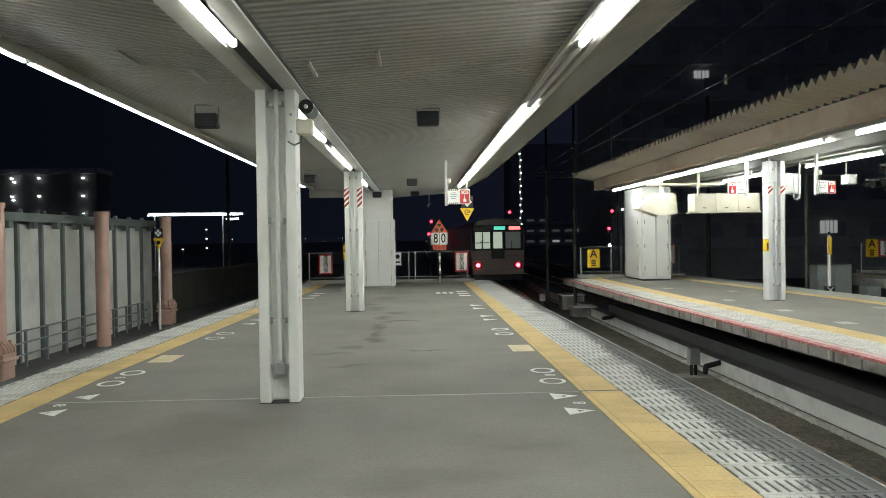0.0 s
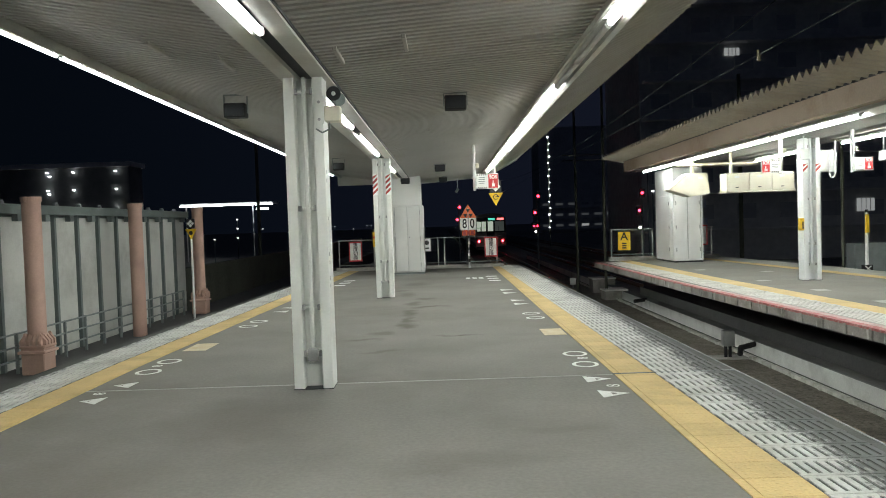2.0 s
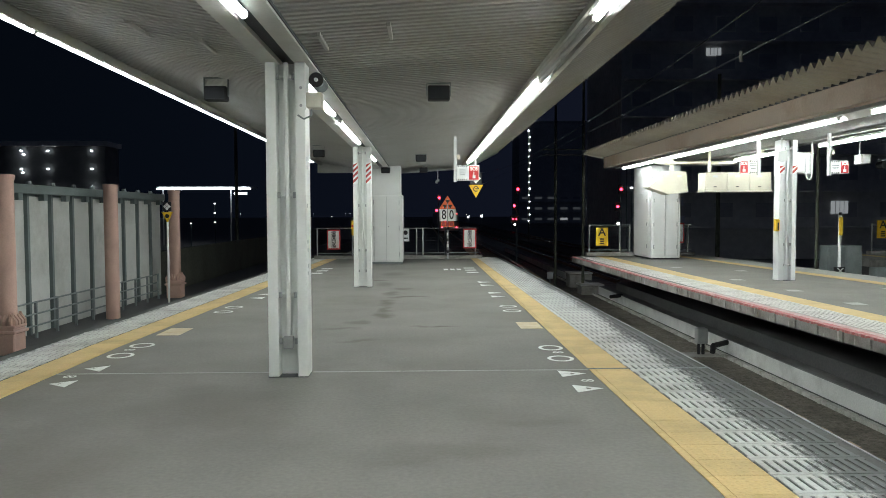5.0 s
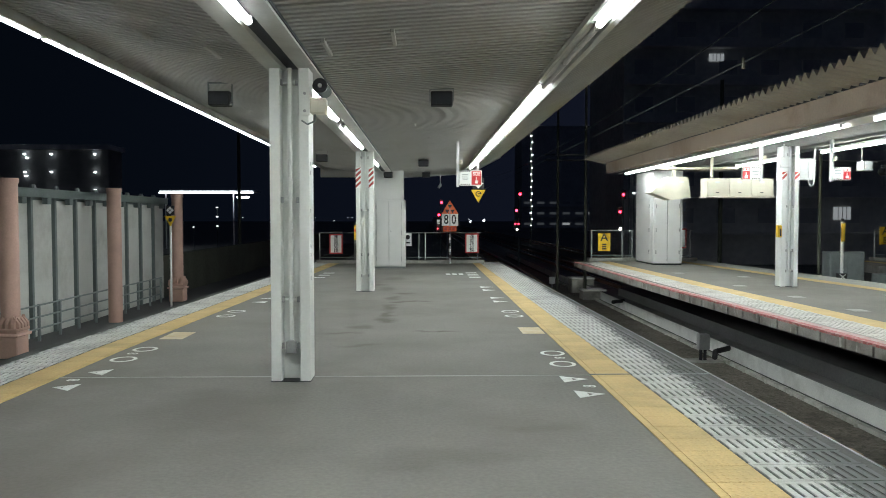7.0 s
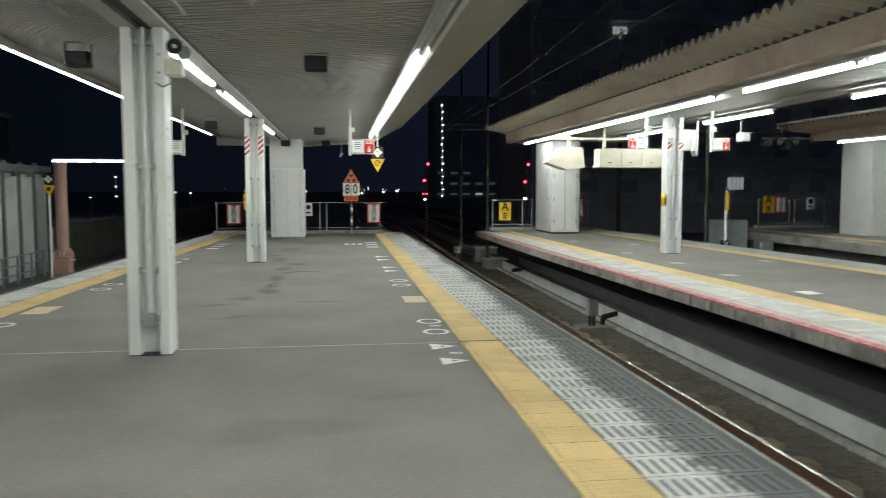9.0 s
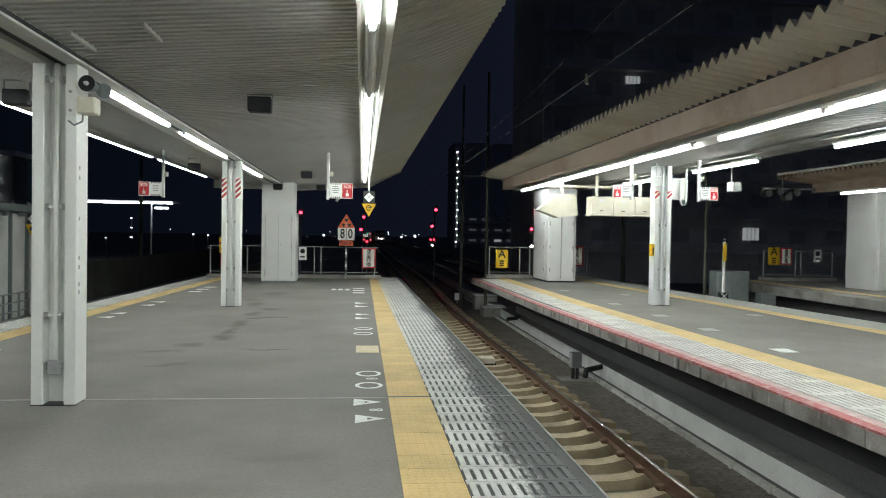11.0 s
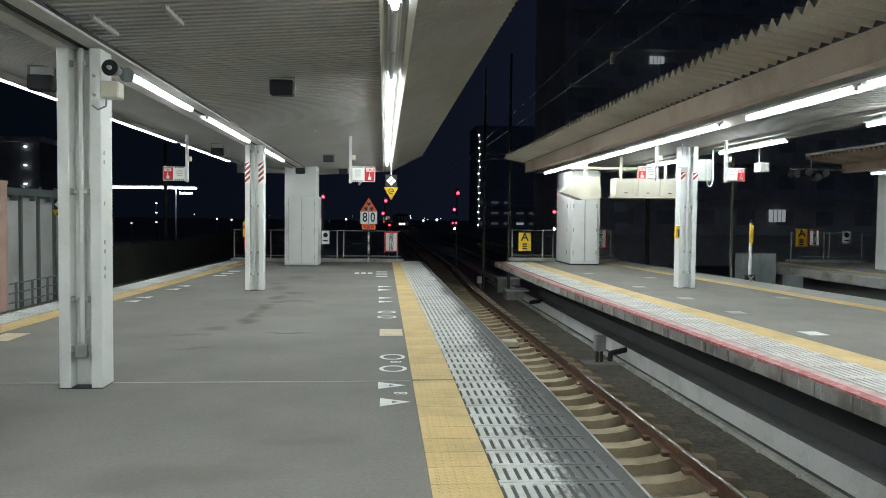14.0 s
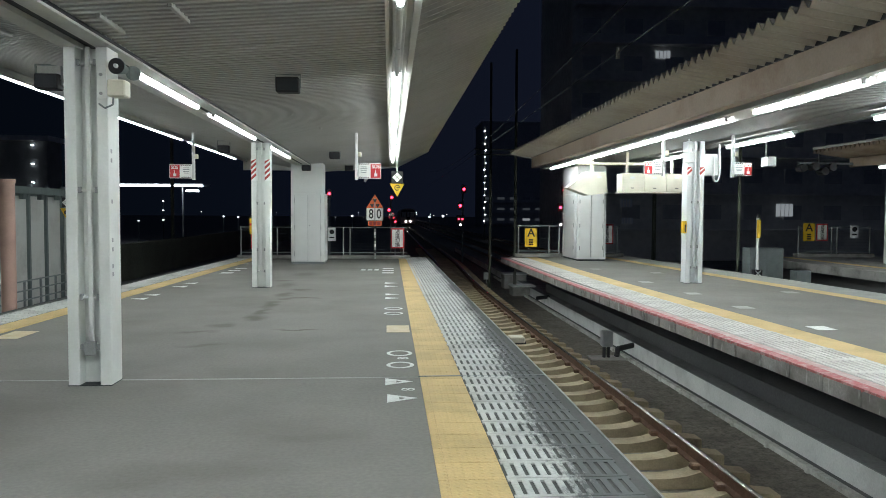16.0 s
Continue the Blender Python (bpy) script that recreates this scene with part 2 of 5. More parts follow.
def worn(m, dark, middle, span):
    """Wear that eats the paint away towards a panel's outer side (local x), with a ragged border."""
    nt = m.node_tree
    b = nt.nodes["Principled BSDF"]
    src = b.inputs["Base Color"].links[0].from_socket
    tc = nt.nodes.new("ShaderNodeTexCoord")
    sep = nt.nodes.new("ShaderNodeSeparateXYZ")
    nt.links.new(tc.outputs["Object"], sep.inputs[0])
    geo = nt.nodes.new("ShaderNodeNewGeometry")
    n1 = nt.nodes.new("ShaderNodeTexNoise")
    n1.inputs["Scale"].default_value, n1.inputs["Detail"].default_value = 0.55, 2
    n2 = nt.nodes.new("ShaderNodeTexNoise")
    n2.inputs["Scale"].default_value, n2.inputs["Detail"].default_value = 1.0, 9
    n2.inputs["Roughness"].default_value = 0.7
    mp = nt.nodes.new("ShaderNodeMapping")
    mp.inputs["Scale"].default_value = (22, 9, 1)
    nt.links.new(geo.outputs["Position"], mp.inputs["Vector"])
    nt.links.new(mp.outputs[0], n2.inputs["Vector"])
    nt.links.new(geo.outputs["Position"], n1.inputs["Vector"])
    a1 = nt.nodes.new("ShaderNodeMath")
    a1.operation = "MULTIPLY_ADD"
    nt.links.new(n1.outputs["Fac"], a1.inputs[0])
    a1.inputs[1].default_value = span * 2.4
    nt.links.new(sep.outputs["X"], a1.inputs[2])
    a2 = nt.nodes.new("ShaderNodeMath")
    a2.operation = "MULTIPLY_ADD"
    nt.links.new(n2.outputs["Fac"], a2.inputs[0])
    a2.inputs[1].default_value = span * 3.2
    nt.links.new(a1.outputs[0], a2.inputs[2])
    gs = nt.nodes.new("ShaderNodeSeparateXYZ")
    nt.links.new(geo.outputs["Position"], gs.inputs[0])
    a3 = nt.nodes.new("ShaderNodeMath")
    a3.operation = "MULTIPLY_ADD"
    nt.links.new(gs.outputs["Y"], a3.inputs[0])
    a3.inputs[1].default_value = -0.02
    nt.links.new(a2.outputs[0], a3.inputs[2])
    mr = nt.nodes.new("ShaderNodeMapRange")
    mr.inputs["From Min"].default_value = middle
    mr.inputs["From Max"].default_value = middle + span * 0.75
    mr.inputs["To Max"].default_value = 0.9
    nt.links.new(a3.outputs[0], mr.inputs["Value"])
    mx = nt.nodes.new("ShaderNodeMix")
    mx.data_type = "RGBA"
    nt.links.new(mr.outputs["Result"], mx.inputs["Factor"])
    nt.links.new(src, mx.inputs["A"])
    mx.inputs["B"].default_value = (*dark, 1)
    nt.links.new(mx.outputs["Result"], b.inputs["Base Color"])


worn(M["slat"], (0.06, 0.064, 0.066), 0.79, 0.2)



def streaked(m, pale, dark):
    """Water streaks that run down a face: noise drawn out along z."""
    nt = m.node_tree
    b = nt.nodes["Principled BSDF"]
    src = b.inputs["Base Color"].links[0].from_socket
    geo = nt.nodes.new("ShaderNodeNewGeometry")
    for colour, lo, scale in ((dark, 0.5, (1.7, 1.7, 2.0)), (pale, 0.6, (13, 13, 3.0))):
        mp = nt.nodes.new("ShaderNodeMapping")
        mp.inputs["Scale"].default_value = scale
        nt.links.new(geo.outputs["Position"], mp.inputs["Vector"])
        n = nt.nodes.new("ShaderNodeTexNoise")
        n.inputs["Scale"].default_value, n.inputs["Detail"].default_value = 1.0, 6
        nt.links.new(mp.outputs[0], n.inputs["Vector"])
        mr = nt.nodes.new("ShaderNodeMapRange")
        mr.inputs["From Min"].default_value, mr.inputs["From Max"].default_value, mr.inputs["To Max"].default_value = lo, lo + 0.14, 0.8
        nt.links.new(n.outputs["Fac"], mr.inputs["Value"])
        mx = nt.nodes.new("ShaderNodeMix")
        mx.data_type = "RGBA"
        nt.links.new(mr.outputs["Result"], mx.inputs["Factor"])
        nt.links.new(src, mx.inputs["A"])
        mx.inputs["B"].default_value = (*colour, 1)
        src = mx.outputs["Result"]
    nt.links.new(src, b.inputs["Base Color"])


M["edge_concrete"] = material("streaked_edge_concrete", (0.30, 0.29, 0.27), 0.85, vary=0.2, scale=1.5, fine=40, bump=0.3, spread=0.1)
streaked(M["edge_concrete"], (0.58, 0.57, 0.54), (0.13, 0.12, 0.105))


def dotted(m, pitch):
    """Raised round studs in a square grid, as relief."""
    nt = m.node_tree
    b = nt.nodes["Principled BSDF"]
    geo = nt.nodes.new("ShaderNodeNewGeometry")
    v = nt.nodes.new("ShaderNodeTexVoronoi")
    v.inputs["Scale"].default_value = 1 / pitch
    v.inputs["Randomness"].default_value = 0.0
    nt.links.new(geo.outputs["Position"], v.inputs["Vector"])
    mr = nt.nodes.new("ShaderNodeMapRange")
    mr.inputs["From Min"].default_value, mr.inputs["From Max"].default_value = 0.30, 0.18
    nt.links.new(v.outputs["Distance"], mr.inputs["Value"])
    bn = nt.nodes.new("ShaderNodeBump")
    bn.inputs["Strength"].default_value, bn.inputs["Distance"].default_value = 0.6, 0.005
    nt.links.new(mr.outputs["Result"], bn.inputs["Height"])
    nt.links.new(bn.outputs["Normal"], b.inputs["Normal"])


dotted(M["yellow"], 0.055)


def trodden(m, spots, dark):
    """Old water stains on the deck: ragged patches round a few places (x, y, half width, half length)."""
    nt = m.node_tree
    b = nt.nodes["Principled BSDF"]
    src = b.inputs["Base Color"].links[0].from_socket
    geo = nt.nodes.new("ShaderNodeNewGeometry")
    warp = nt.nodes.new("ShaderNodeTexNoise")
    warp.inputs["Scale"].default_value, warp.inputs["Detail"].default_value = 2.2, 8
    nt.links.new(geo.outputs["Position"], warp.inputs["Vector"])
    sub = nt.nodes.new("ShaderNodeVectorMath")
    sub.operation = "MULTIPLY_ADD"
    nt.links.new(warp.outputs["Color"], sub.inputs[0])
    sub.inputs[1].default_value = (0.4, 0.8, 0)
    nt.links.new(geo.outputs["Position"], sub.inputs[2])
    for x, y, w, h, amount in spots:
        mp = nt.nodes.new("ShaderNodeMapping")
        mp.vector_type = "TEXTURE"
        mp.inputs["Location"].default_value = (x + 0.2, y + 0.4, 0)
        mp.inputs["Scale"].default_value = (w, h, 100)
        nt.links.new(sub.outputs[0], mp.inputs["Vector"])
        ln = nt.nodes.new("ShaderNodeVectorMath")
        ln.operation = "LENGTH"
        nt.links.new(mp.outputs[0], ln.inputs[0])
        mr = nt.nodes.new("ShaderNodeMapRange")
        mr.inputs["From Min"].default_value, mr.inputs["From Max"].default_value = 1.0, 0.35
        mr.inputs["To Max"].default_value = amount
        nt.links.new(ln.outputs["Value"], mr.inputs["Value"])
        mx = nt.nodes.new("ShaderNodeMix")
        mx.data_type = "RGBA"
        nt.links.new(mr.outputs["Result"], mx.inputs["Factor"])
        nt.links.new(src, mx.inputs["A"])
        mx.inputs["B"].default_value = (*dark, 1)
        src = mx.outputs["Result"]
    nt.links.new(src, b.inputs["Base Color"])


trodden(M["deck"], ((-1.1, 10.3, 0.3, 0.16, 0.6), (-0.9, 10.9, 0.22, 0.28, 0.6), (-0.6, 11.6, 0.2, 0.4, 0.85), (-0.58, 12.4, 0.12, 0.6, 0.8), (-0.63, 13.3, 0.2, 0.5, 0.85), (-0.5, 14.1, 0.25, 0.22, 0.8), (-0.15, 14.25, 0.35, 0.14, 0.95), (-0.6, 14.9, 0.16, 0.5, 0.7), (-0.4, 15.8, 0.3, 0.25, 0.8), (-0.8, 16.8, 0.25, 0.6, 0.6), (-1.0, 17.8, 0.25, 0.25, 0.75), (-0.7, 19.6, 0.4, 0.7, 0.5), (0.18, 10.42, 0.4, 0.1, 0.85), (-0.8, 9.3, 0.35, 0.14, 0.5), (-1.7, 6.2, 0.7, 0.9, 0.4), (-2.6, 4.4, 1.1, 0.8, 0.35), (-1.2, 3.6, 1.0, 0.5, 0.3), (0.2, 4.9, 0.8, 0.3, 0.25), (0.9, 5.6, 0.5, 0.2, 0.2)), (0.072, 0.06, 0.045))


# ---- mesh helpers ----
def box(bm, x0, x1, y0, y1, z0, z1, bevel=0.0):
    b2 = bmesh.new() if bevel else bm
    vs = [b2.verts.new((x, y, z)) for x in (x0, x1) for y in (y0, y1) for z in (z0, z1)]
    for f in ((0, 1, 3, 2), (4, 6, 7, 5), (0, 4, 5, 1), (2, 3, 7, 6), (0, 2, 6, 4), (1, 5, 7, 3)):
        b2.faces.new([vs[i] for i in f])
    if bevel:
        bmesh.ops.bevel(b2, geom=b2.edges[:], offset=bevel, segments=1, affect="EDGES")
        join(bm, b2)
    return bm


def join(bm, other):
    mp = {v: bm.verts.new(v.co) for v in other.verts}
    for f in other.faces:
        bm.faces.new([mp[v] for v in f.verts])
    other.free()


def cyl(bm, p, q, r, r2=None, n=12, caps=True):
    """A round bar from p to q."""
    p, q = Vector(p), Vector(q)
    r2 = r if r2 is None else r2
    turn = (q - p).to_track_quat("Z", "Y").to_matrix()
    ring = lambda c, rad: [bm.verts.new(c + turn @ Vector((rad * math.cos(2 * math.pi * k / n), rad * math.sin(2 * math.pi * k / n), 0))) for k in range(n)]
    a, b = ring(p, r), ring(q, r2)
    for k in range(n):
        bm.faces.new((a[k], a[(k + 1) % n], b[(k + 1) % n], b[k]))
    if caps:
        bm.faces.new(a[::-1])
        bm.faces.new(b)
    return bm


def prism(bm, outline, axis, lo, hi):
    """An outline of (u, v) pushed along an axis from lo to hi."""
    place = {"x": lambda u, v, w: (w, u, v), "y": lambda u, v, w: (u, w, v), "z": lambda u, v, w: (u, v, w)}[axis]
    a = [bm.verts.new(place(u, v, lo)) for u, v in outline]
    b = [bm.verts.new(place(u, v, hi)) for u, v in outline]
    n = len(a)
    for k in range(n):
        bm.faces.new((a[k], a[(k + 1) % n], b[(k + 1) % n], b[k]))
    bm.faces.new(a[::-1])
    bm.faces.new(b)
    bmesh.ops.recalc_face_normals(bm, faces=bm.faces[:])
    return bm


def part(name, bm, mat, parent=None, label=""):
    me = bpy.data.meshes.new(name)
    bm.to_mesh(me)
    bm.free()
    me.materials.append(M[mat])
    ob = new(name, me)
    if parent is not None:
        ob.parent = parent
    if label:
        ob["label"] = label
    return ob


def piece(name, mesh, parent, x=0, y=0, z=0):
    ob = new(name, mesh)
    ob.parent = parent
    ob.location = (x, y, z)
    return ob


def mesh_of(name, bm, mat):
    me = bpy.data.meshes.new(name)
    bm.to_mesh(me)
    bm.free()
    me.materials.append(M[mat])
    return me


def B(*a, **k):
    return box(bmesh.new(), *a, **k)


def C(*a, **k):
    return cyl(bmesh.new(), *a, **k)


def thing(name, label, category, group="", at=(0, 0, 0), kind=""):
    e = new(name)
    e.location = at
    e.empty_display_size = 0.1
    return tagged(e, label, category, group, kind)


def text(name, body, size, mat, parent, loc, rot=(90, 0, 0), width=1.0, bold=0.0):
    """Flat lettering as a thin mesh, centred on loc."""
    cu = bpy.data.curves.new(name, "FONT")
    cu.body, cu.size, cu.align_x, cu.align_y, cu.extrude = body, size, "CENTER", "CENTER", 0.001
    cu.offset = bold
    tmp = bpy.data.objects.new("tmp", cu)
    scene.collection.objects.link(tmp)
    me = bpy.data.meshes.new_from_object(tmp.evaluated_get(bpy.context.evaluated_depsgraph_get()))
    bpy.data.objects.remove(tmp)
    me.materials.clear()
    me.materials.append(M[mat])
    ob = new(name, me)
    ob.parent = parent
    ob.location = loc
    ob.rotation_euler = [radians(a) for a in rot]
    ob.scale = (width, 1, 1)
    return ob


# ---- plan ----
Y0, Y1 = -9.0, 26.9          # own platform, along the track
RAIL_Z = -1.1


def right_edge(y):
    return 2.82 - 0.008 * max(0.0, y - 7)


def left_in(y):
    return -3.53 + 0.034 * max(0.0, y - 9)


# ---- ground ----
part("ground", B(-400, 400, -200, 900, -2.2, -2.0), "ground")
tagged(bpy.data.objects["ground"], "dark unlit ground around the station tracks", "ground", kind="structure")


def ribbon(bm, fl, fr, ys, z0, z1):
    """A strip whose left and right sides are functions of y."""
    rows = [[bm.verts.new((x, y, z)) for x, z in ((fl(y), z0), (fr(y), z0), (fr(y), z1), (fl(y), z1))] for y in ys]
    for a, b in zip(rows, rows[1:]):
        for k in range(4):
            bm.faces.new((a[k], b[k], b[(k + 1) % 4], a[(k + 1) % 4]))
    bm.faces.new(rows[0])
    bm.faces.new(rows[-1][::-1])
    bmesh.ops.recalc_face_normals(bm, faces=bm.faces[:])
    return bm


YS = [Y0, 0, 7, 9] + [11 + 2 * k for k in range(8)] + [Y1]
platform = part("floor", ribbon(bmesh.new(), lambda y: left_in(y) - 1.0, lambda y: right_edge(y), YS, -0.22, 0.0), "deck")
tagged(platform, "grey asphalt island platform floor with worn stains", "platform", kind="structure")
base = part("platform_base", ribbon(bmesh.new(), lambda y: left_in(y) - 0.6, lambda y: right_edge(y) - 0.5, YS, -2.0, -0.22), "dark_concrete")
tagged(base, "dark concrete base wall under the platform", "platform base", kind="structure")

# ---- canopy over the own platform ----
CX = -1.25                    # middle of the columns and of the long beam


def soffit(name, x0, z0, x1, z1, ya, yb, pitch=0.115, depth=0.055, thick=0.08, mat="ceiling", label=""):
    """A ribbed metal soffit whose ribs run across the platform."""
    bm = bmesh.new()
    n = int((yb - ya) / pitch)
    prof = []
    for k in range(n):
        y = ya + k * pitch
        prof += [(y, 0), (y + pitch * 0.5, 0), (y + pitch * 0.56, depth), (y + pitch * 0.94, depth)]
    prof.append((yb, 0))
    a = [bm.verts.new((x0, y, z0 + h)) for y, h in prof]
    b = [bm.verts.new((x1, y, z1 + h)) for y, h in prof]
    c = [bm.verts.new((x0, y, z0 + thick)) for y in (ya, yb)]
    d = [bm.verts.new((x1, y, z1 + thick)) for y in (ya, yb)]
    for k in range(len(prof) - 1):
        bm.faces.new((a[k], a[k + 1], b[k + 1], b[k]))
    bm.faces.new((c[0], d[0], d[1], c[1]))
    bm.faces.new((a[0], b[0], d[0], c[0]))
    bm.faces.new((a[-1], c[1], d[1], b[-1]))
    ob = part(name, bm, mat)
    return tagged(ob, label, "ceiling", kind="structure")


def toothed(name, x0, z0, x1, z1, ya, yb, pitch=0.2, depth=0.12, mat="ceiling", label=""):
    """A folded roof deck, open at its outer edge so that the folds show as teeth."""
    bm = bmesh.new()
    n = int((yb - ya) / pitch)
    prof = []
    for k in range(n):
        y = ya + k * pitch
        prof += [(y, 0), (y + pitch * 0.12, 0), (y + pitch * 0.5, depth), (y + pitch * 0.62, depth)]
    prof.append((ya + n * pitch, 0))
    rows = [[bm.verts.new((x, y, z + h + t)) for y, h in prof] for x, z, t in ((x0, z0, 0), (x1, z1, 0), (x1, z1, 0.008), (x0, z0, 0.008))]
    for r in range(4):
        p, q = rows[r], rows[(r + 1) % 4]
        for k in range(len(prof) - 1):
            bm.faces.new((p[k], p[k + 1], q[k + 1], q[k]))
    return tagged(part(name, bm, mat), label, "roof", kind="structure")


CY0, CY1 = -9.0, 27.4
soffit("ceiling", -1.03, 3.0, 1.33, 3.18, CY0, CY1, label="white ribbed metal canopy soffit")
soffit("ceiling_left", -3.55, 3.36, -1.47, 3.0, CY0, CY1, label="white ribbed metal canopy soffit")
toothed("roof_edge", 1.62, 3.27, 2.72, 3.74, CY0, CY1, label="folded metal roof edge over the track")
roof = part("roof", prism(bmesh.new(), [(-3.8, 3.55), (-3.8, 3.48), (-1.25, 3.2), (1.66, 3.41), (1.66, 3.5), (-1.25, 3.3)], "y", CY0, CY1), "beam")
tagged(roof, "canopy roof over the platform", "roof", kind="structure")
bm = bmesh.new()
box(bm, 1.33, 1.36, CY0, CY1, 3.13, 3.3)
box(bm, 1.56, 1.62, CY0, CY1, 3.16, 3.36)
box(bm, 1.36, 1.56, CY0, CY1, 3.22, 3.26)
tagged(part("lamp_trough", bm, "beam"), "painted steel lamp trough along the canopy", "trim", kind="structure")
bm = bmesh.new()
box(bm, -3.72, -3.55, CY0, CY1, 3.33, 3.42)
# lip added to keep the edge lamps' light off the left soffit
box(bm, -3.575, -3.55, CY0, CY1, 3.262, 3.33)
tagged(part("canopy_edge_trim", bm, "beam"), "painted steel edge trim of the canopy with an added light shield", "trim", kind="structure")
bm = bmesh.new()
box(bm, -1.47, -1.31, CY0, CY1, 2.95, 3.2)
box(bm, -1.17, -1.01, CY0, CY1, 2.95, 3.2)
tagged(part("ceiling_beam", bm, "beam"), "long painted steel beam over the columns", "beam", kind="structure")
# near-black plate near the opening paints the slot's deep shade
tagged(part("beam_slot", B(-1.309, -1.171, CY0, CY1, 2.992, 3.004), "dark_slot"), "near-black plate in the beam slot, deep shade as colour", "beam", kind="structure")
# solid dark strip, painted shade of the gap beside the beam
tagged(part("beam_joint", B(-1.01, -0.998, CY0, CY1, 2.972, 2.996), "dark_slot"), "near-black strip drawn as the shadow gap between beam and soffit", "trim", kind="structure")
bm = bmesh.new()
box(bm, -3.7, -1.5, CY1, CY1 + 0.06, 3.0, 3.5)
prism(bm, [(-1.5, 2.93), (1.6, 3.13), (2.72, 3.7), (2.72, 3.87), (1.6, 3.44), (-1.5, 3.3)], "y", CY1, CY1 + 0.06)
tagged(part("canopy_end_trim", bm, "beam"), "painted end fascia of the canopy", "trim", kind="structure")


def lamp_unit(x, y0, y1, z, lit=True, n=2, w=0.056, group="canopy lamps", hang=0.0, tube="tube", low=-0.045):
    """A batten with a row of bare tubes under it."""
    e = thing("fluorescent_lamp", "lit white fluorescent batten lamp under the canopy" if lit else "unlit fluorescent batten lamp under the canopy", "lamp", group, (x, y0, z))
    L = y1 - y0
    part("housing", B(-0.06, 0.06, 0, L, 0.035, 0.075, bevel=0.008), "housing", e)
    for k in range(n + 1):
        yy = min(max(k * L / n, 0.02), L - 0.02)
        part("holder", B(-0.022, 0.022, yy - 0.018, yy + 0.018, max(low, -0.02), 0.036), "housing", e)
    if hang:
        for yy in (0.4, L - 0.4):
            part("hanger", B(-0.03, 0.03, yy - 0.02, yy + 0.02, 0.07, 0.075 + hang), "steel", e)
    for k in range(n):
        t = part("tube", C((0, k * L / n + 0.03, 0), (0, (k + 1) * L / n - 0.03, 0), w / 2, n=12), tube if lit else "housing", e)
    return e


for k in range(-4, 7):
    y = 3.4 + 2.98 * k
    lamp_unit(1.45, y, y + 2.94, 3.13, lit=(k != 1))
for y in (-7.4, -4.42, -1.44, 1.54, 4.52, 7.5, 10.48, 13.46, 16.44, 19.9, 22.88):
    lamp_unit(-3.64, y, y + 2.94, 3.266, w=0.028, tube="tube_edge", low=0.0)
for y, y2 in ((-4.5, -1.5), (-0.5, 2.4), (2.6, 5.6), (8.5, 11.1), (12.0, 15.5), (17.1, 20.6)):
    lamp_unit(-1.24, y, y2, 2.957, hang=0.0)


# ---- columns ----
def column(x, y, ztop, mat, stripes, base_z=0.0, box_low=False, label=""):
    e = thing("column", label, "column", "canopy columns", (x, y, base_z))
    h = ztop - base_z
    for s in (-1, 1):
        x0, x1 = sorted((s * 0.185, s * 0.087))
        part("post", B(x0, x1, 0, 0.27, 0, h, bevel=0.006), mat, e)
    part("web", B(-0.087, 0.087, 0.14, 0.2, 0.0, h), mat, e)
    part("conduit", B(-0.021, 0.021, 0.035, 0.075, 0.36, h, bevel=0.008), mat, e)
    for z in (0.34, 0.78, 1.72, 2.82):
        if z < h:
            for s in (-1, 1):
                c = part("bracket", B(min(s * 0.087, s * 0.021), max(s * 0.087, s * 0.021), 0.03, 0.14, z - 0.012, z + 0.012, bevel=0.003), mat, e)
                part("bolt", B(s * 0.072 - 0.014, s * 0.072 + 0.014, 0.012, 0.05, z - 0.028, z + 0.028, bevel=0.004), "steel", c)
    if box_low:
        part("junction_box", B(-0.045, 0.05, -0.02, 0.05, 0.27, 0.39, bevel=0.008), "steel", e)
    if box_low:
        for k, z in enumerate((2.06, 1.98, 1.62, 1.28, 1.2, 1.05, 0.98)):
            part("text_bar", B(0.185, 0.187, 0.055, 0.085, z - 0.018, z + 0.018), "steel", e)
    part("base_plate", B(-0.188, 0.188, -0.004, 0.274, 0.0, 0.008), "dark_slot", e)
    if stripes:
        for s in (-1, 1):
            xa, xb = (-0.188, -0.084) if s < 0 else (0.084, 0.188)
            part("stripe_band", B(xa, xb, -0.004, 0.272, stripes[0], stripes[1]), "sign_white", e)
            z = stripes[0]
            k = 0
            while z < stripes[1] - 0.02:
                bm = bmesh.new()
                top = stripes[1]
                prism(bm, [(xa, z), (xb, min(z + 0.1, top)), (xb, min(z + 0.16, top)), (xa, min(z + 0.06, top))], "y", -0.008, -0.003)
                part("stripe", bm, "stripe_red", e)
                z += 0.11
    return e


c1 = column(CX, 7.25, 2.96, "column", None, box_low=True, label="white steel built-up column standing on the platform")
c2 = column(CX, 16.2, 2.96, "column", (2.18, 2.62), label="white steel column with red and white warning stripes")
copy_thing(c1, Matrix.Translation((CX, -1.7, 0)))
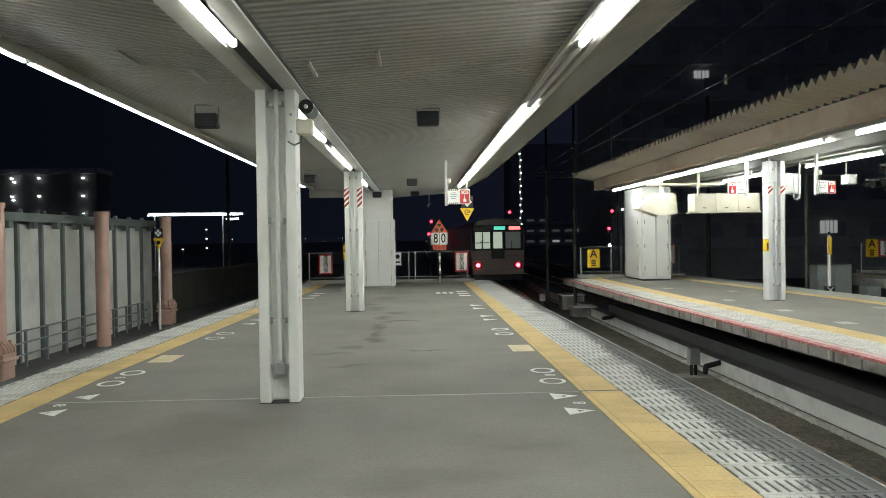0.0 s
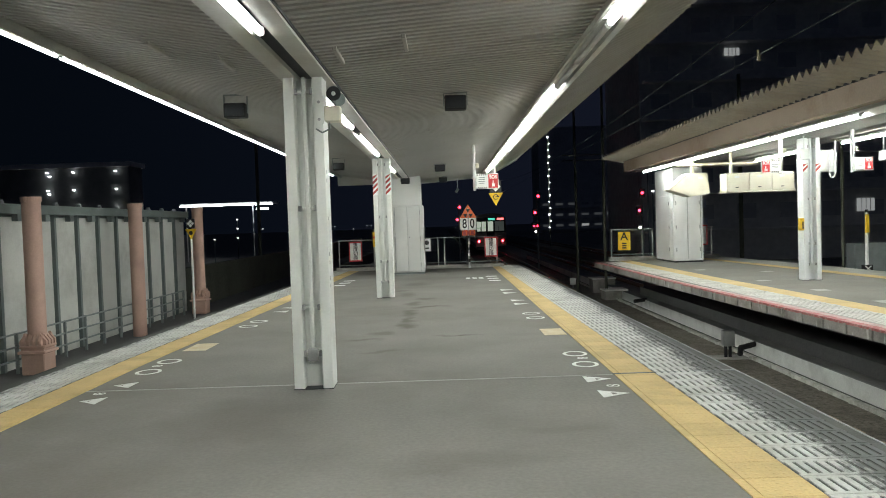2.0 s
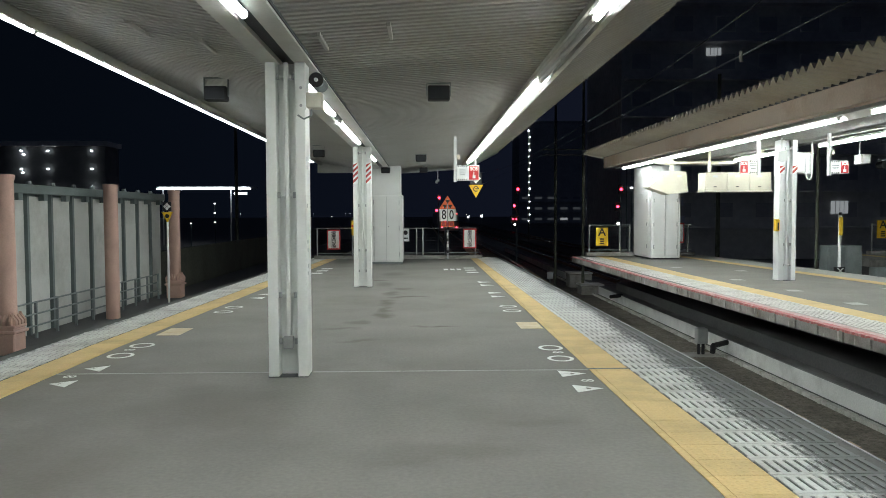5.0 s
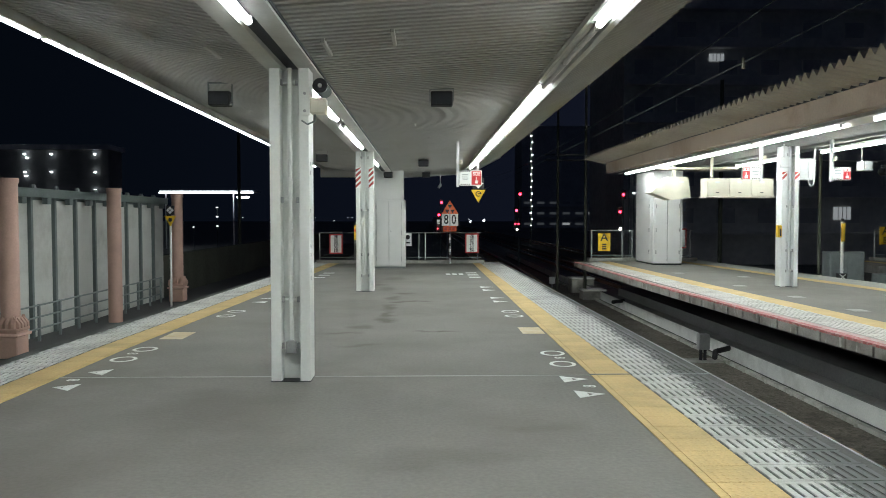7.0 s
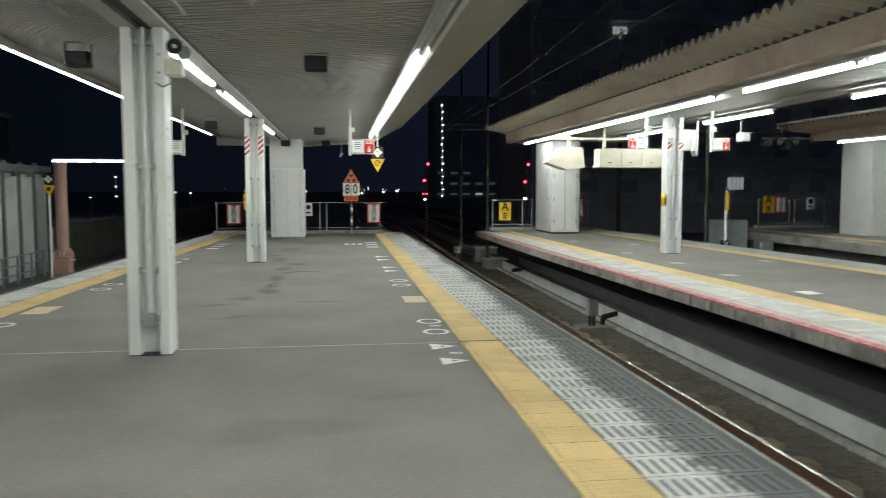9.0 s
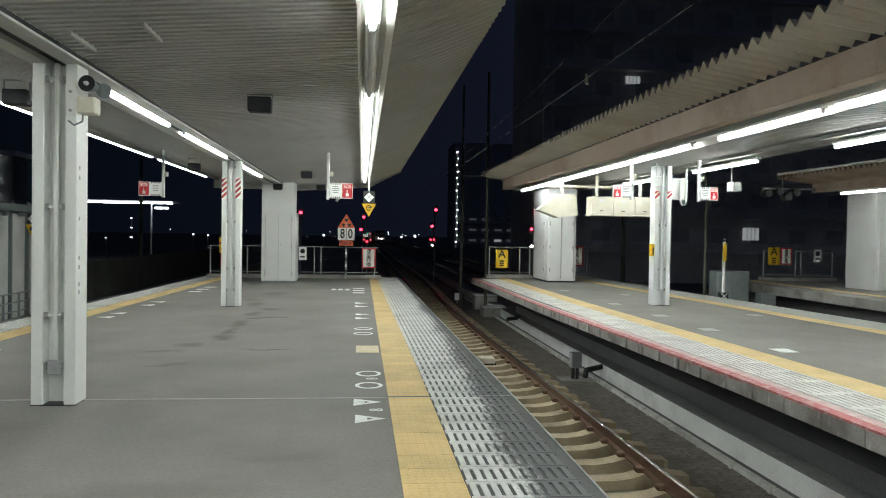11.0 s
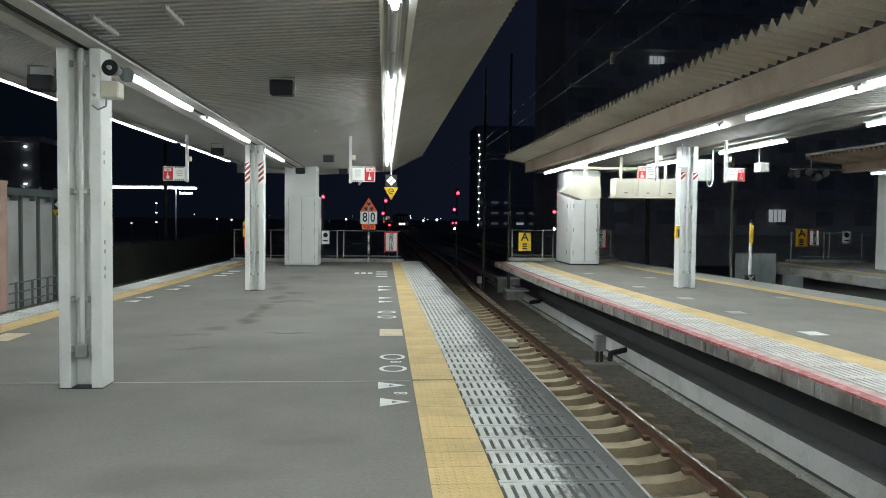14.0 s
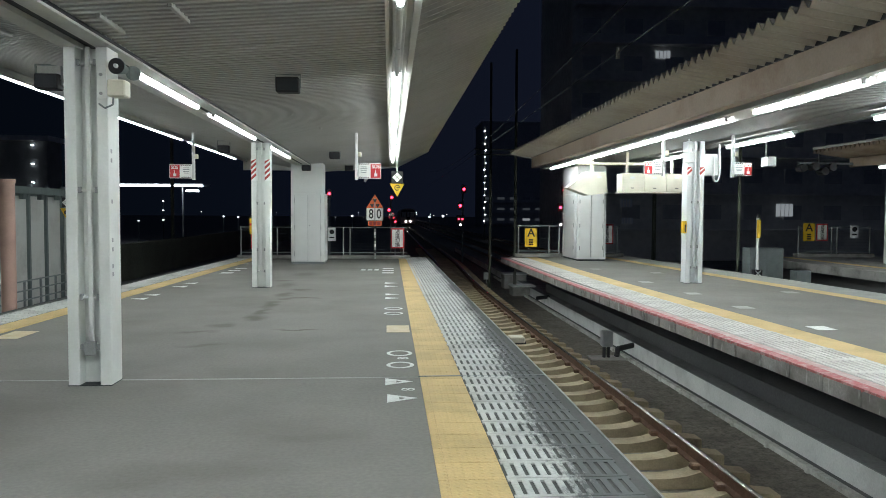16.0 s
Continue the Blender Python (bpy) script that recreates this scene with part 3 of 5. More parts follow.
# ---- white cabinet at the platform's end ----
e = thing("service_cabinet", "tall white metal service cabinet with double doors", "cabinet", "", (-1.06, 23.68, 0))
part("body", B(-0.54, 0.46, 0.012, 1.1, 0.06, 2.12, bevel=0.01), "white_door", e)
part("upper_body", B(-0.54, 0.40, 0.03, 1.0, 2.125, 3.02), "white_door", e)
part("plinth", B(-0.53, 0.45, 0.02, 1.08, 0.0, 0.06), "fence", e)
for s in (-1, 1):
    d = part("door", B(min(s * 0.005, s * 0.38) - 0.04, max(s * 0.005, s * 0.38) - 0.04, -0.014, 0.012, 0.09, 2.07, bevel=0.006), "white_door", e)
    for z in (0.3, 1.1, 1.9):
        part("hinge", B(s * 0.39 - 0.052, s * 0.39 - 0.028, -0.024, 0.01, z - 0.07, z + 0.07), "steel", d)
    part("door_gap", B(s * 0.385 - 0.044, s * 0.385 - 0.036, -0.003, 0.013, 0.09, 2.07), "steel", e)
part("door_gap", B(-0.044, -0.036, -0.006, 0.013, 0.09, 2.07), "steel", e)
part("lock", C((0.02, -0.03, 1.15), (0.02, -0.014, 1.15), 0.018, n=10), "steel", e)

# ---- own platform: edge strips ----
bm = bmesh.new()
ribbon(bm, lambda y: 2.045, lambda y: right_edge(y) + 0.02, YS, -0.2, 0.006)
strip_r = tagged(part("edge_strip_right", bm, "slab"), "worn non-slip platform edge with slotted panels", "platform edge", kind="structure")
bm = bmesh.new()
ribbon(bm, lambda y: left_in(y) - 1.04, lambda y: left_in(y) - 0.35, YS, -0.2, 0.006)
strip_l = tagged(part("edge_strip_left", bm, "slab"), "worn non-slip platform edge with slotted panels", "platform edge", kind="structure")
tagged(part("edge_trim_right", ribbon(bmesh.new(), lambda y: right_edge(y) + 0.02, lambda y: right_edge(y) + 0.035, YS, -0.05, 0.012), "steel"), "pale metal nosing along the platform edge", "trim", kind="structure")
warn_r = tagged(part("tactile_strip_right", B(1.655, 2.043, Y0, Y1, 0.0, 0.004), "yellow"), "yellow tactile warning strip along the platform edge", "tactile paving", kind="structure")
bm = bmesh.new()
ribbon(bm, lambda y: left_in(y) - 0.35, lambda y: left_in(y), YS, 0.0, 0.004)
warn_l = tagged(part("tactile_strip_left", bm, "yellow"), "yellow tactile warning strip along the platform edge", "tactile paving", kind="structure")

# ---- track bed ----
tagged(part("track_bed", B(2.3, 6.284, -30, 420, -2.0, -1.44), "ballast"), "brown ballast bed between the platforms", "track bed", kind="structure")
RAILP = [(-0.065, -0.16), (0.065, -0.16), (0.065, -0.145), (0.012, -0.125), (0.012, -0.04), (0.034, -0.028), (0.034, -0.004), (-0.034, -0.004), (-0.034, -0.028), (-0.012, -0.04), (-0.012, -0.125), (-0.065, -0.145)]


def smooth(a, b, y):
    k = min(max((y - a) / (b - a), 0.0), 1.0)
    return k * k * (3 - 2 * k)


def own_bend(y):
    """The own track eases towards the platform along it and back again beyond its end."""
    return -0.2 * smooth(4, 25, y) + 0.35 * smooth(26, 46, y)


def swept(profile, ya, yb, bend):
    """A profile (x, z) carried along y on a bent line."""
    ys = [ya] + [1.5 * k for k in range(int(ya / 1.5) + 1, 34) if bend(0.0) != bend(30.0)] + [yb]
    bm = bmesh.new()
    rings = [[bm.verts.new((u + bend(y), y, v)) for u, v in profile] for y in ys]
    for p, q in zip(rings, rings[1:]):
        for k in range(len(profile)):
            m = (k + 1) % len(profile)
            bm.faces.new((p[k], p[m], q[m], q[k]))
    bm.faces.new(rings[0][::-1])
    bm.faces.new(rings[-1])
    bmesh.ops.recalc_face_normals(bm, faces=bm.faces[:])
    return bm


def track(cx, ya, yb, sleepers, label, bend=lambda y: 0.0):
    for s in (-1, 1):
        e = thing("rail", label, "rail", "rails", (cx + s * 0.553, 0, RAIL_Z))
        part("rail_body", swept(RAILP, ya, yb, bend), "rust", e)
        part("rail_head", swept([(-0.033, -0.006), (0.033, -0.006)] + [(0.032 * math.cos(math.pi * k / 10), 0.011 * math.sin(math.pi * k / 10) - 0.005) for k in range(11)], ya, yb, bend), "railtop", e, "polished running surface")
    if sleepers:
        bm = bmesh.new()
        prof = [(-1.03, -0.4), (1.03, -0.4), (1.03, -0.185), (0.8, -0.16), (0.46, -0.16), (0.32, -0.2), (0.12, -0.225), (-0.12, -0.225), (-0.32, -0.2), (-0.46, -0.16), (-0.8, -0.16), (-1.03, -0.185)]
        prism(bm, prof, "y", -0.12, 0.12)
        me = mesh_of("sleeper", bm, "sleeper")
        clip = mesh_of("rail_clip", box(bmesh.new(), -0.05, 0.05, -0.055, 0.055, -0.03, 0.035, bevel=0.015), "rust")
        for k in range(sleepers):
            y = -1.12 + 0.64 * k
            o = new("sleeper", me)
            o.location = (cx + bend(y), y, RAIL_Z)
            tagged(o, "concrete railway sleeper with a waisted top on ballast", "sleeper", "sleepers")
            if 4 < y < 30:
                for xx in (-0.655, -0.45, 0.45, 0.655):
                    piece("rail_clip", clip, o, xx, 0, -0.13)


track(4.29, -12, 420, 100, "rusty steel rail with a polished head", own_bend)

# ---- opposite platform ----
RZ = 0.08


def r_edge(y):
    return 5.47 - 0.026 * min(max(0.0, y - 8), 9.0) - 0.004 * max(0.0, y - 17)


def r_far(y):
    return 11.0 - 0.075 * max(0.0, y - 8)


def r_top(x):
    """The opposite floor falls slightly towards the track."""
    return RZ - 0.05 * min(max((7.3 - x) / 1.85, 0.0), 1.0)


def strip(bm, fl, fr, ys, low, high):
    """A strip that lies on the sloping opposite floor."""
    rows = []
    for y in ys:
        a, b = fl(y), fr(y)
        rows.append([bm.verts.new(p) for p in ((a, y, r_top(a) + low), (b, y, r_top(b) + low), (b, y, r_top(b) + high), (a, y, r_top(a) + high))])
    for p, q in zip(rows, rows[1:]):
        for k in range(4):
            bm.faces.new((p[k], q[k], q[(k + 1) % 4], p[(k + 1) % 4]))
    bm.faces.new(rows[0])
    bm.faces.new(rows[-1][::-1])
    bmesh.ops.recalc_face_normals(bm, faces=bm.faces[:])
    return bm


YR = [-9, 0, 8] + [10 + 1.5 * k for k in range(11)] + [26.6]
bm = bmesh.new()
strip(bm, lambda y: r_edge(y) + 0.02, lambda y: 7.3, YR, -0.14, 0.0)
strip(bm, lambda y: 7.3, r_far, YR, -0.14, 0.0)
tagged(part("floor_opposite", bm, "deck"), "grey asphalt floor of the opposite platform", "platform", kind="structure")


def opposite_strip(name, a, b, high, mat, label, category, base=r_edge):
    return tagged(part(name, strip(bmesh.new(), lambda y: base(y) + a, lambda y: base(y) + b, YR, -0.03, high), mat), label, category, kind="structure")


opposite_strip("red_edge_line", -0.01, 0.11, 0.004, "red_edge", "faded red painted platform edge", "platform edge")
opposite_strip("faded_edge_line", 0.11, 0.22, 0.003, "pink_edge", "worn pinkish painted strip along the platform edge", "platform edge")
opposite_strip("edge_strip_opposite", 0.22, 0.8, 0.004, "edge_slat", "grey non-slip edge strip of the opposite platform", "platform edge")
opposite_strip("tactile_strip_opposite", 0.8, 1.18, 0.005, "yellow", "yellow tactile strip on the opposite platform", "tactile paving")
opposite_strip("tactile_strip_far", -1.2, -0.85, 0.005, "yellow", "yellow tactile strip on the opposite platform", "tactile paving", r_far)
opposite_strip("edge_strip_far", -0.85, 0.0, 0.004, "edge_slat", "grey non-slip edge strip of the opposite platform", "platform edge", r_far)
# wall set back and coloured dark in place of the overhang's shade
tagged(part("wall_under_platform", B(7.6, 9.0, -9, 26.4, -2.0, RZ - 0.2), "dark_concrete"), "set-back wall under the opposite platform, overhang shade in its colour", "wall", kind="structure")
# step added so its top edge falls where that shade ends
tagged(part("plinth_under_platform", B(6.72, 7.595, -9, 26.4, -2.0, -0.86), "recess"), "grey lower wall under the opposite platform, stepped at the shade line", "wall", kind="structure")
tagged(part("duct_wall", B(6.42, 6.715, -9, 60, -2.0, -1.13), "pale_concrete"), "pale concrete cable duct beside the track", "wall", kind="structure")
# lid slabs darker than the duct face
tagged(part("duct_lid", B(6.425, 6.712, -9, 60, -1.13, -1.12), "lid"), "dark grey lid slabs of the cable duct", "duct lid", kind="structure")
# dark base colour draws the shade in the gap behind the kerb stones
gutter = tagged(part("gutter_kerb", B(6.288, 6.415, -9, 60, -2.0, -1.41), "dark_concrete"), "stained concrete gutter kerb beside the track, gap shade in its dark base", "kerb", kind="structure")

# ---- opposite canopy ----
toothed("roof_edge_opposite", 5.97, 3.33, 5.22, 3.44, -9, 25.0, pitch=0.22, depth=0.095, mat="old_deck", label="folded metal roof edge of the opposite canopy")
bm = bmesh.new()
prism(bm, [(5.93, 3.02), (6.02, 3.02), (6.02, 3.36), (5.93, 3.36)], "y", -9, 25.0)
box(bm, 5.91, 6.1, -9, 25.0, 3.01, 3.03)
tagged(part("ceiling_beam_opposite", bm, "rust_beam"), "stained steel edge beam with rust streaks", "beam", kind="structure")
# soffits and inner beam carry their dimness in the base colour
soffit("ceiling_opposite", 6.02, 3.2, 8.3, 3.12, -9, 25.0, pitch=0.12, depth=0.045, mat="dimmed_soffit", label="ribbed metal soffit of the opposite canopy")
soffit("ceiling_opposite_far", 8.7, 3.1, 10.3, 3.35, -9, 25.0, pitch=0.12, depth=0.045, mat="dimmed_soffit", label="ribbed metal soffit of the opposite canopy")
tagged(part("ceiling_beam_opposite_inner", B(8.3, 8.7, -9, 25.0, 3.06, 3.3), "dimmed_soffit"), "painted steel beam of the opposite canopy", "beam", kind="structure")
tagged(part("roof_opposite", prism(bmesh.new(), [(5.93, 3.48), (8.5, 3.36), (10.4, 3.46), (10.4, 3.52), (8.5, 3.46), (5.93, 3.56)], "y", -9, 25.0), "beam"), "canopy roof over the opposite platform", "roof", kind="structure")
tagged(part("canopy_end_trim_opposite", prism(bmesh.new(), [(5.93, 3.07), (10.3, 3.07), (10.3, 3.4), (5.22, 3.6), (5.22, 3.46), (5.93, 3.3)], "y", 25.0, 25.05), "beam"), "end fascia of the opposite canopy", "trim", kind="structure")
bm = bmesh.new()
prism(bm, [(6.29, 3.0), (6.33, 2.985), (6.48, 3.06), (6.60, 3.06), (6.73, 2.985), (6.77, 3.0), (6.73, 3.2), (6.29, 3.2)], "y", -9, 25.0)
tagged(part("lamp_trough_opposite", bm, "housing"), "pale steel lamp trough under the opposite canopy", "trim", kind="structure")
# no real opening here: a near-black strip gives the gap's shade
tagged(part("roof_gap", B(5.9, 5.95, -9, 25.0, 3.34, 3.42), "dark_slot"), "near-black strip in place of the shaded gap between roof deck and edge beam", "trim", kind="structure")
for y, y2 in ((-7.4, -4.5), (-4.1, -1.2), (-0.8, 2.1), (2.5, 5.4), (5.7, 8.25), (8.5, 11.05), (11.95, 15.15), (15.2, 18.4), (18.45, 21.65), (21.7, 24.9)):
    lamp_unit(6.54, y, y2, 2.985, group="opposite canopy lamps", tube="tube_opposite")
for y in (-3.0, 0.9, 4.7, 8.55, 13.55, 18.0):
    lamp_unit(8.5, y, y + 2.75, 2.955, group="opposite canopy lamps", hang=0.03, tube="tube_opposite")
rc = column(7.8, 16.2, 3.08, "column_cool", (2.28, 2.46), base_z=RZ, label="white steel column with warning stripes on the opposite platform")
copy_thing(rc, Matrix.Translation((7.8, 7.25, RZ)))
e = thing("equipment_cabinet", "tall white equipment cabinet on the opposite platform", "cabinet", "", (7.17, 23.9, RZ))
part("body", B(0, 0.92, 0.012, 2.0, 0.05, 2.95, bevel=0.01), "bright_door", e)
part("plinth", B(0.02, 0.9, 0.03, 1.98, 0, 0.05), "dark_slot", e)
for x0 in (0.05, 0.46):
    d = part("door", B(x0, x0 + 0.38, -0.014, 0.012, 0.12, 2.1, bevel=0.008), "bright_door", e)
    hx = x0 + 0.03 if x0 < 0.2 else x0 + 0.35
    for z in (0.4, 1.1, 1.85):
        part("hinge", B(hx - 0.012, hx + 0.012, -0.026, -0.01, z - 0.06, z + 0.06), "steel", d)
    part("door_gap", B(x0 + 0.385, x0 + 0.397, -0.004, 0.013, 0.12, 2.1), "steel", e)
part("door_gap", B(0.0, 0.92, -0.002, 0.013, 2.12, 2.135), "steel", e)
for z in (0.4, 1.1, 1.85):
    part("hinge", B(-0.026, -0.01, 0.4, 0.43, z - 0.06, z + 0.06), "steel", e)
part("side_door", B(-0.012, 0.012, 0.3, 1.6, 0.12, 2.1, bevel=0.006), "bright_door", e)

# ---- left side: wall with pink columns ----
LZ = -1.07
tagged(part("ledge", B(-11, -7.0, 2, 80, -2.0, LZ), "dark_concrete"), "dark concrete ledge beside the platform", "ledge", kind="structure")


def pink_column(y, plinth):
    e = thing("pink_column", "pink painted round column" + (" with a moulded plinth" if plinth else ""), "column", "pink columns", (-7.8, y, LZ))
    part("shaft", C((0, 0, 0.0), (0, 0, 3.28), 0.168, n=64), "pink", e)
    part("capital", C((0, 0, 3.28), (0, 0, 3.37), 0.185, n=24), "pink", e)
    if plinth:
        part("plinth", B(-0.22, 0.22, -0.22, 0.22, 0, 0.4, bevel=0.02), "pink", e)
        part("moulding", B(-0.265, 0.265, -0.265, 0.265, 0.4, 0.46, bevel=0.015), "pink", e)
        part("moulding", B(-0.24, 0.24, -0.24, 0.24, 0.5, 0.56, bevel=0.015), "pink", e)
        part("neck", B(-0.215, 0.215, -0.215, 0.215, 0.45, 0.51), "pink", e)
        for a in range(4):
            for s in (-0.16, -0.053, 0.053, 0.16):
                m = Matrix.Rotation(a * math.pi / 2, 4, "Z")
                o = part("bracket", prism(bmesh.new(), [(-0.255, 0.56), (-0.255, 0.64), (-0.14, 0.79), (-0.14, 0.56)], "x", s - 0.028, s + 0.028), "pink", e)
                o.matrix_basis = m
    return e


pink_column(9.7, False)
pink_column(14.6, True)
pink_column(19.5, False)
pink_column(24.4, True)
wall = tagged(part("wall_left", B(-8.8, -8.62, 4.0, 25.2, LZ, 2.1), "mullion"), "grey panelled wall beside the platform", "wall", kind="structure")
for k in range(18):
    y = 6.15 + 1.07 * k
    part("panel", B(-8.62, -8.57, y + 0.06, y + 1.01, LZ, 1.95, bevel=0.006), "panel", wall)
    part("wall_post", B(-8.62, -8.5, y - 0.045, y + 0.045, LZ, 2.0), "mullion", wall)
part("wall_cap", B(-8.85, -8.36, 4.0, 25.25, 2.0, 2.2, bevel=0.01), "mullion", wall)
for k in range(18):
    part("cap_bracket", B(-8.5, -8.38, 6.6 + 1.07 * k, 6.78 + 1.07 * k, 1.86, 2.0), "mullion", wall)
    part("cap_lamp", C((-8.6, 6.4 + 1.07 * k, 2.2), (-8.6, 6.4 + 1.07 * k, 2.29), 0.08, 0.05, n=10), "fence", wall)
tagged(part("wall_far_left", B(-8.9, -8.6, 25.25, 80, LZ, 0.32), "dark_wall"), "dark low wall beyond the panelled wall", "wall", kind="structure")
e = thing("railing", "dark grey steel railing before the panelled wall", "railing", "", (-8.2, 0, LZ))
for z in (0.27, 0.52, 0.77):
    part("rail_bar", C((0, 8, z), (0, 24.0, z), 0.02, n=6), "fence", e)
for k in range(18):
    y = 8 + 0.94 * k
    part("post", B(-0.025, 0.025, y - 0.025, y + 0.025, 0, 0.79), "fence", e)


# ---- end fences ----
def fence(name, x0, x1, y, z, posts, label):
    e = thing(name, label, "fence", "platform end fences", (0, y, z))
    part("kerb", B(x0 - 0.1, x1 + 0.1, -0.14, 0.16, 0, 0.12, bevel=0.01), "concrete", e)
    for x in posts:
        part("post", C((x, 0, 0.1), (x, 0, 1.07), 0.023, n=8), "steel", e)
    for zz in (0.2, 1.05):
        part("rail_bar", C((x0, 0, zz), (x1, 0, zz), 0.016, n=8), "fence", e)
    for k in range(1, 8):
        part("wire", C((x0, 0, 0.2 + 0.106 * k), (x1, 0, 0.2 + 0.106 * k), 0.0013, n=5), "mullion", e)
    return e


FY = 26.4
fence("end_fence", -0.85, 1.95, FY, 0, (-0.85, -0.2, 0.02, 1.82), "grey steel mesh fence on a concrete kerb")
fence("end_fence", -3.6, -1.6, FY, 0, (-3.6, -2.4, -1.6), "grey steel mesh fence on a concrete kerb")
fence("end_fence", 5.7, 7.1, 26.1, RZ, (5.7, 6.75, 7.1), "grey steel mesh fence on a concrete kerb")
fence("end_fence", 8.4, 9.2, 26.1, RZ, (8.4, 9.1), "grey steel mesh fence on a concrete kerb")


# ---- the departing train ----
def train(name, label, head):
    """Four cars; its rear (or front) faces -y at local y = 0, rails at local z = 0."""
    e = thing(name, label, "train", "", (0, 0, 0))
    prof = [(-1.4, 0.95), (-1.43, 1.6), (-1.43, 2.6), (-1.33, 3.2), (-1.0, 3.5), (-0.4, 3.6), (0.4, 3.6), (1.0, 3.5), (1.33, 3.2), (1.43, 2.6), (1.43, 1.6), (1.4, 0.95)]
    for k in range(4):
        c = part("car_body", prism(bmesh.new(), prof, "y", 0.05 + 20 * k, 19.6 + 20 * k), "train", e)
        part("underframe", B(-1.2, 1.2, 0.6 + 20 * k, 19 + 20 * k, 0.35, 0.95), "train_dark", c)
    return e


def train_front(e, lamp, rear, apart=1.07):
    part("front_frame", B(-1.36, 1.36, -0.02, 0.06, 1.9, 3.25, bevel=0.02), "train_dark", e)
    for x0, x1 in ((-1.22, -0.42), (0.42, 1.22)):
        w = part("front_window", B(x0, x1, -0.03, 0.0, 2.0, 2.88), ("cabin" if x0 < 0 else "cabin_dim") if rear else "window_dark", e)
        if rear and x0 < 0:
            part("cabin_post", B(-0.86, -0.80, -0.036, -0.03, 2.0, 2.88), "train_dark", w)
            part("cabin_rail", B(-1.2, -0.44, -0.036, -0.03, 2.28, 2.33), "train_dark", w)
        part("wiper", B(x0 + 0.3, x0 + 0.33, -0.05, -0.036, 1.95, 2.4), "black", w)
    part("front_door", B(-0.36, 0.36, -0.035, 0.0, 1.3, 3.0, bevel=0.01), "train_dark", e)
    part("door_window", B(-0.24, 0.24, -0.045, -0.03, 2.0, 2.88), "cabin" if rear else "window_dark", e)
    part("front_panel", B(-1.38, 1.38, -0.03, 0.02, 0.86, 1.62, bevel=0.02), "train", e)
    part("front_sill", B(-1.4, 1.4, -0.07, 0.03, 1.3, 1.44, bevel=0.02), "train", e)
    part("bumper", B(-1.38, 1.38, -0.08, 0.05, 0.6, 0.86, bevel=0.03), "train", e)
    part("skirt", B(-1.3, 1.3, -0.02, 0.1, 0.3, 0.62, bevel=0.02), "train_dark", e)
    if rear:
        part("destination_sign", B(-0.2, 0.4, -0.04, -0.015, 3.0, 3.18), "dest_green", e)
        part("type_sign", B(0.6, 1.2, -0.04, -0.015, 3.0, 3.18), "dest_red", e)
    for s in (-1, 1):
        r = 0.11 if rear else 0.15
        c = part("lamp_case", B(s * apart - 0.2, s * apart + 0.2, -0.045, 0.0, 0.95, 1.25, bevel=0.02), "sign_red" if rear else "train_dark", e)
        part("lamp", C((s * apart, -0.07, 1.1), (s * apart, -0.03, 1.1), r, n=16), lamp, c)


departing = train("departing_train", "dark commuter train with red tail lamps driving off", False)
train_front(departing, "tail_light", True)
arriving = train("arriving_train", "far approaching train with white head lamps", True)
train_front(arriving, "head_light", False, 0.42)

# ---- hanging signs and fittings over the own platform ----


def sos_sign(x, y, z, flip, ceil, w=0.46, h=0.31, label="hanging emergency button sign, red and white with SOS lettering"):
    """A two-part board on a drop tube; flip puts the red half on the other side."""
    e = thing("emergency_sign", label, "sign", "emergency signs", (x, y, z))
    part("board", B(-w / 2, w / 2, 0.0, 0.05, -h / 2, h / 2, bevel=0.006), "sign_white", e)
    s = -1 if flip else 1
    part("red_panel", B(min(s * 0.02, s * (w / 2 - 0.012)), max(s * 0.02, s * (w / 2 - 0.012)), -0.004, 0.0, -h / 2 + 0.015, h / 2 - 0.015), "sign_red", e)
    text("lettering", "SOS", 0.105 * h / 0.31, "sign_white", e, (s * w * 0.265, -0.007, h * 0.27), width=0.85, bold=0.003)
    bm = bmesh.new()
    cx = s * w * 0.265
    box(bm, cx - 0.03, cx + 0.03, -0.008, -0.003, -h * 0.36, -h * 0.16)
    box(bm, cx - 0.012, cx + 0.004, -0.008, -0.003, -h * 0.16, h * 0.06)
    part("hand_symbol", bm, "sign_white", e)
    for k, (zz, ww) in enumerate(((0.25, 0.12), (0.13, 0.14), (0.0, 0.13), (-0.12, 0.1))):
        part("text_bar", B(-s * w * 0.25 - ww / 2, -s * w * 0.25 + ww / 2, -0.004, 0.0, zz * h - 0.006, zz * h + 0.006), "fence", e)
    for k in range(5):
        xx = -s * (0.03 + 0.042 * k)
        for zz in (h / 2 - 0.02, -h / 2 + 0.02):
            part("hazard_stripe", prism(bmesh.new(), [(xx - 0.016, zz - 0.014), (xx + 0.004, zz - 0.014), (xx + 0.018, zz + 0.014), (xx - 0.002, zz + 0.014)], "y", -0.005, 0.0), "sign_black", e)
    px = -s * (w / 2 + 0.035)
    part("drop_tube", B(px - 0.028, px + 0.028, -0.01, 0.06, -h / 2 - 0.03, ceil - z, bevel=0.006), "housing", e)
    part("buzzer", B(px - s * 0.0 + 0.03, px + 0.1, -0.02, 0.05, h / 2 + 0.12, h / 2 + 0.22, bevel=0.01), "cream", e)
    return e


sos_sign(0.96, 15.9, 2.38, False, 3.17)
sos_sign(-3.13, 17.3, 2.41, True, 3.28, 0.47, 0.3)
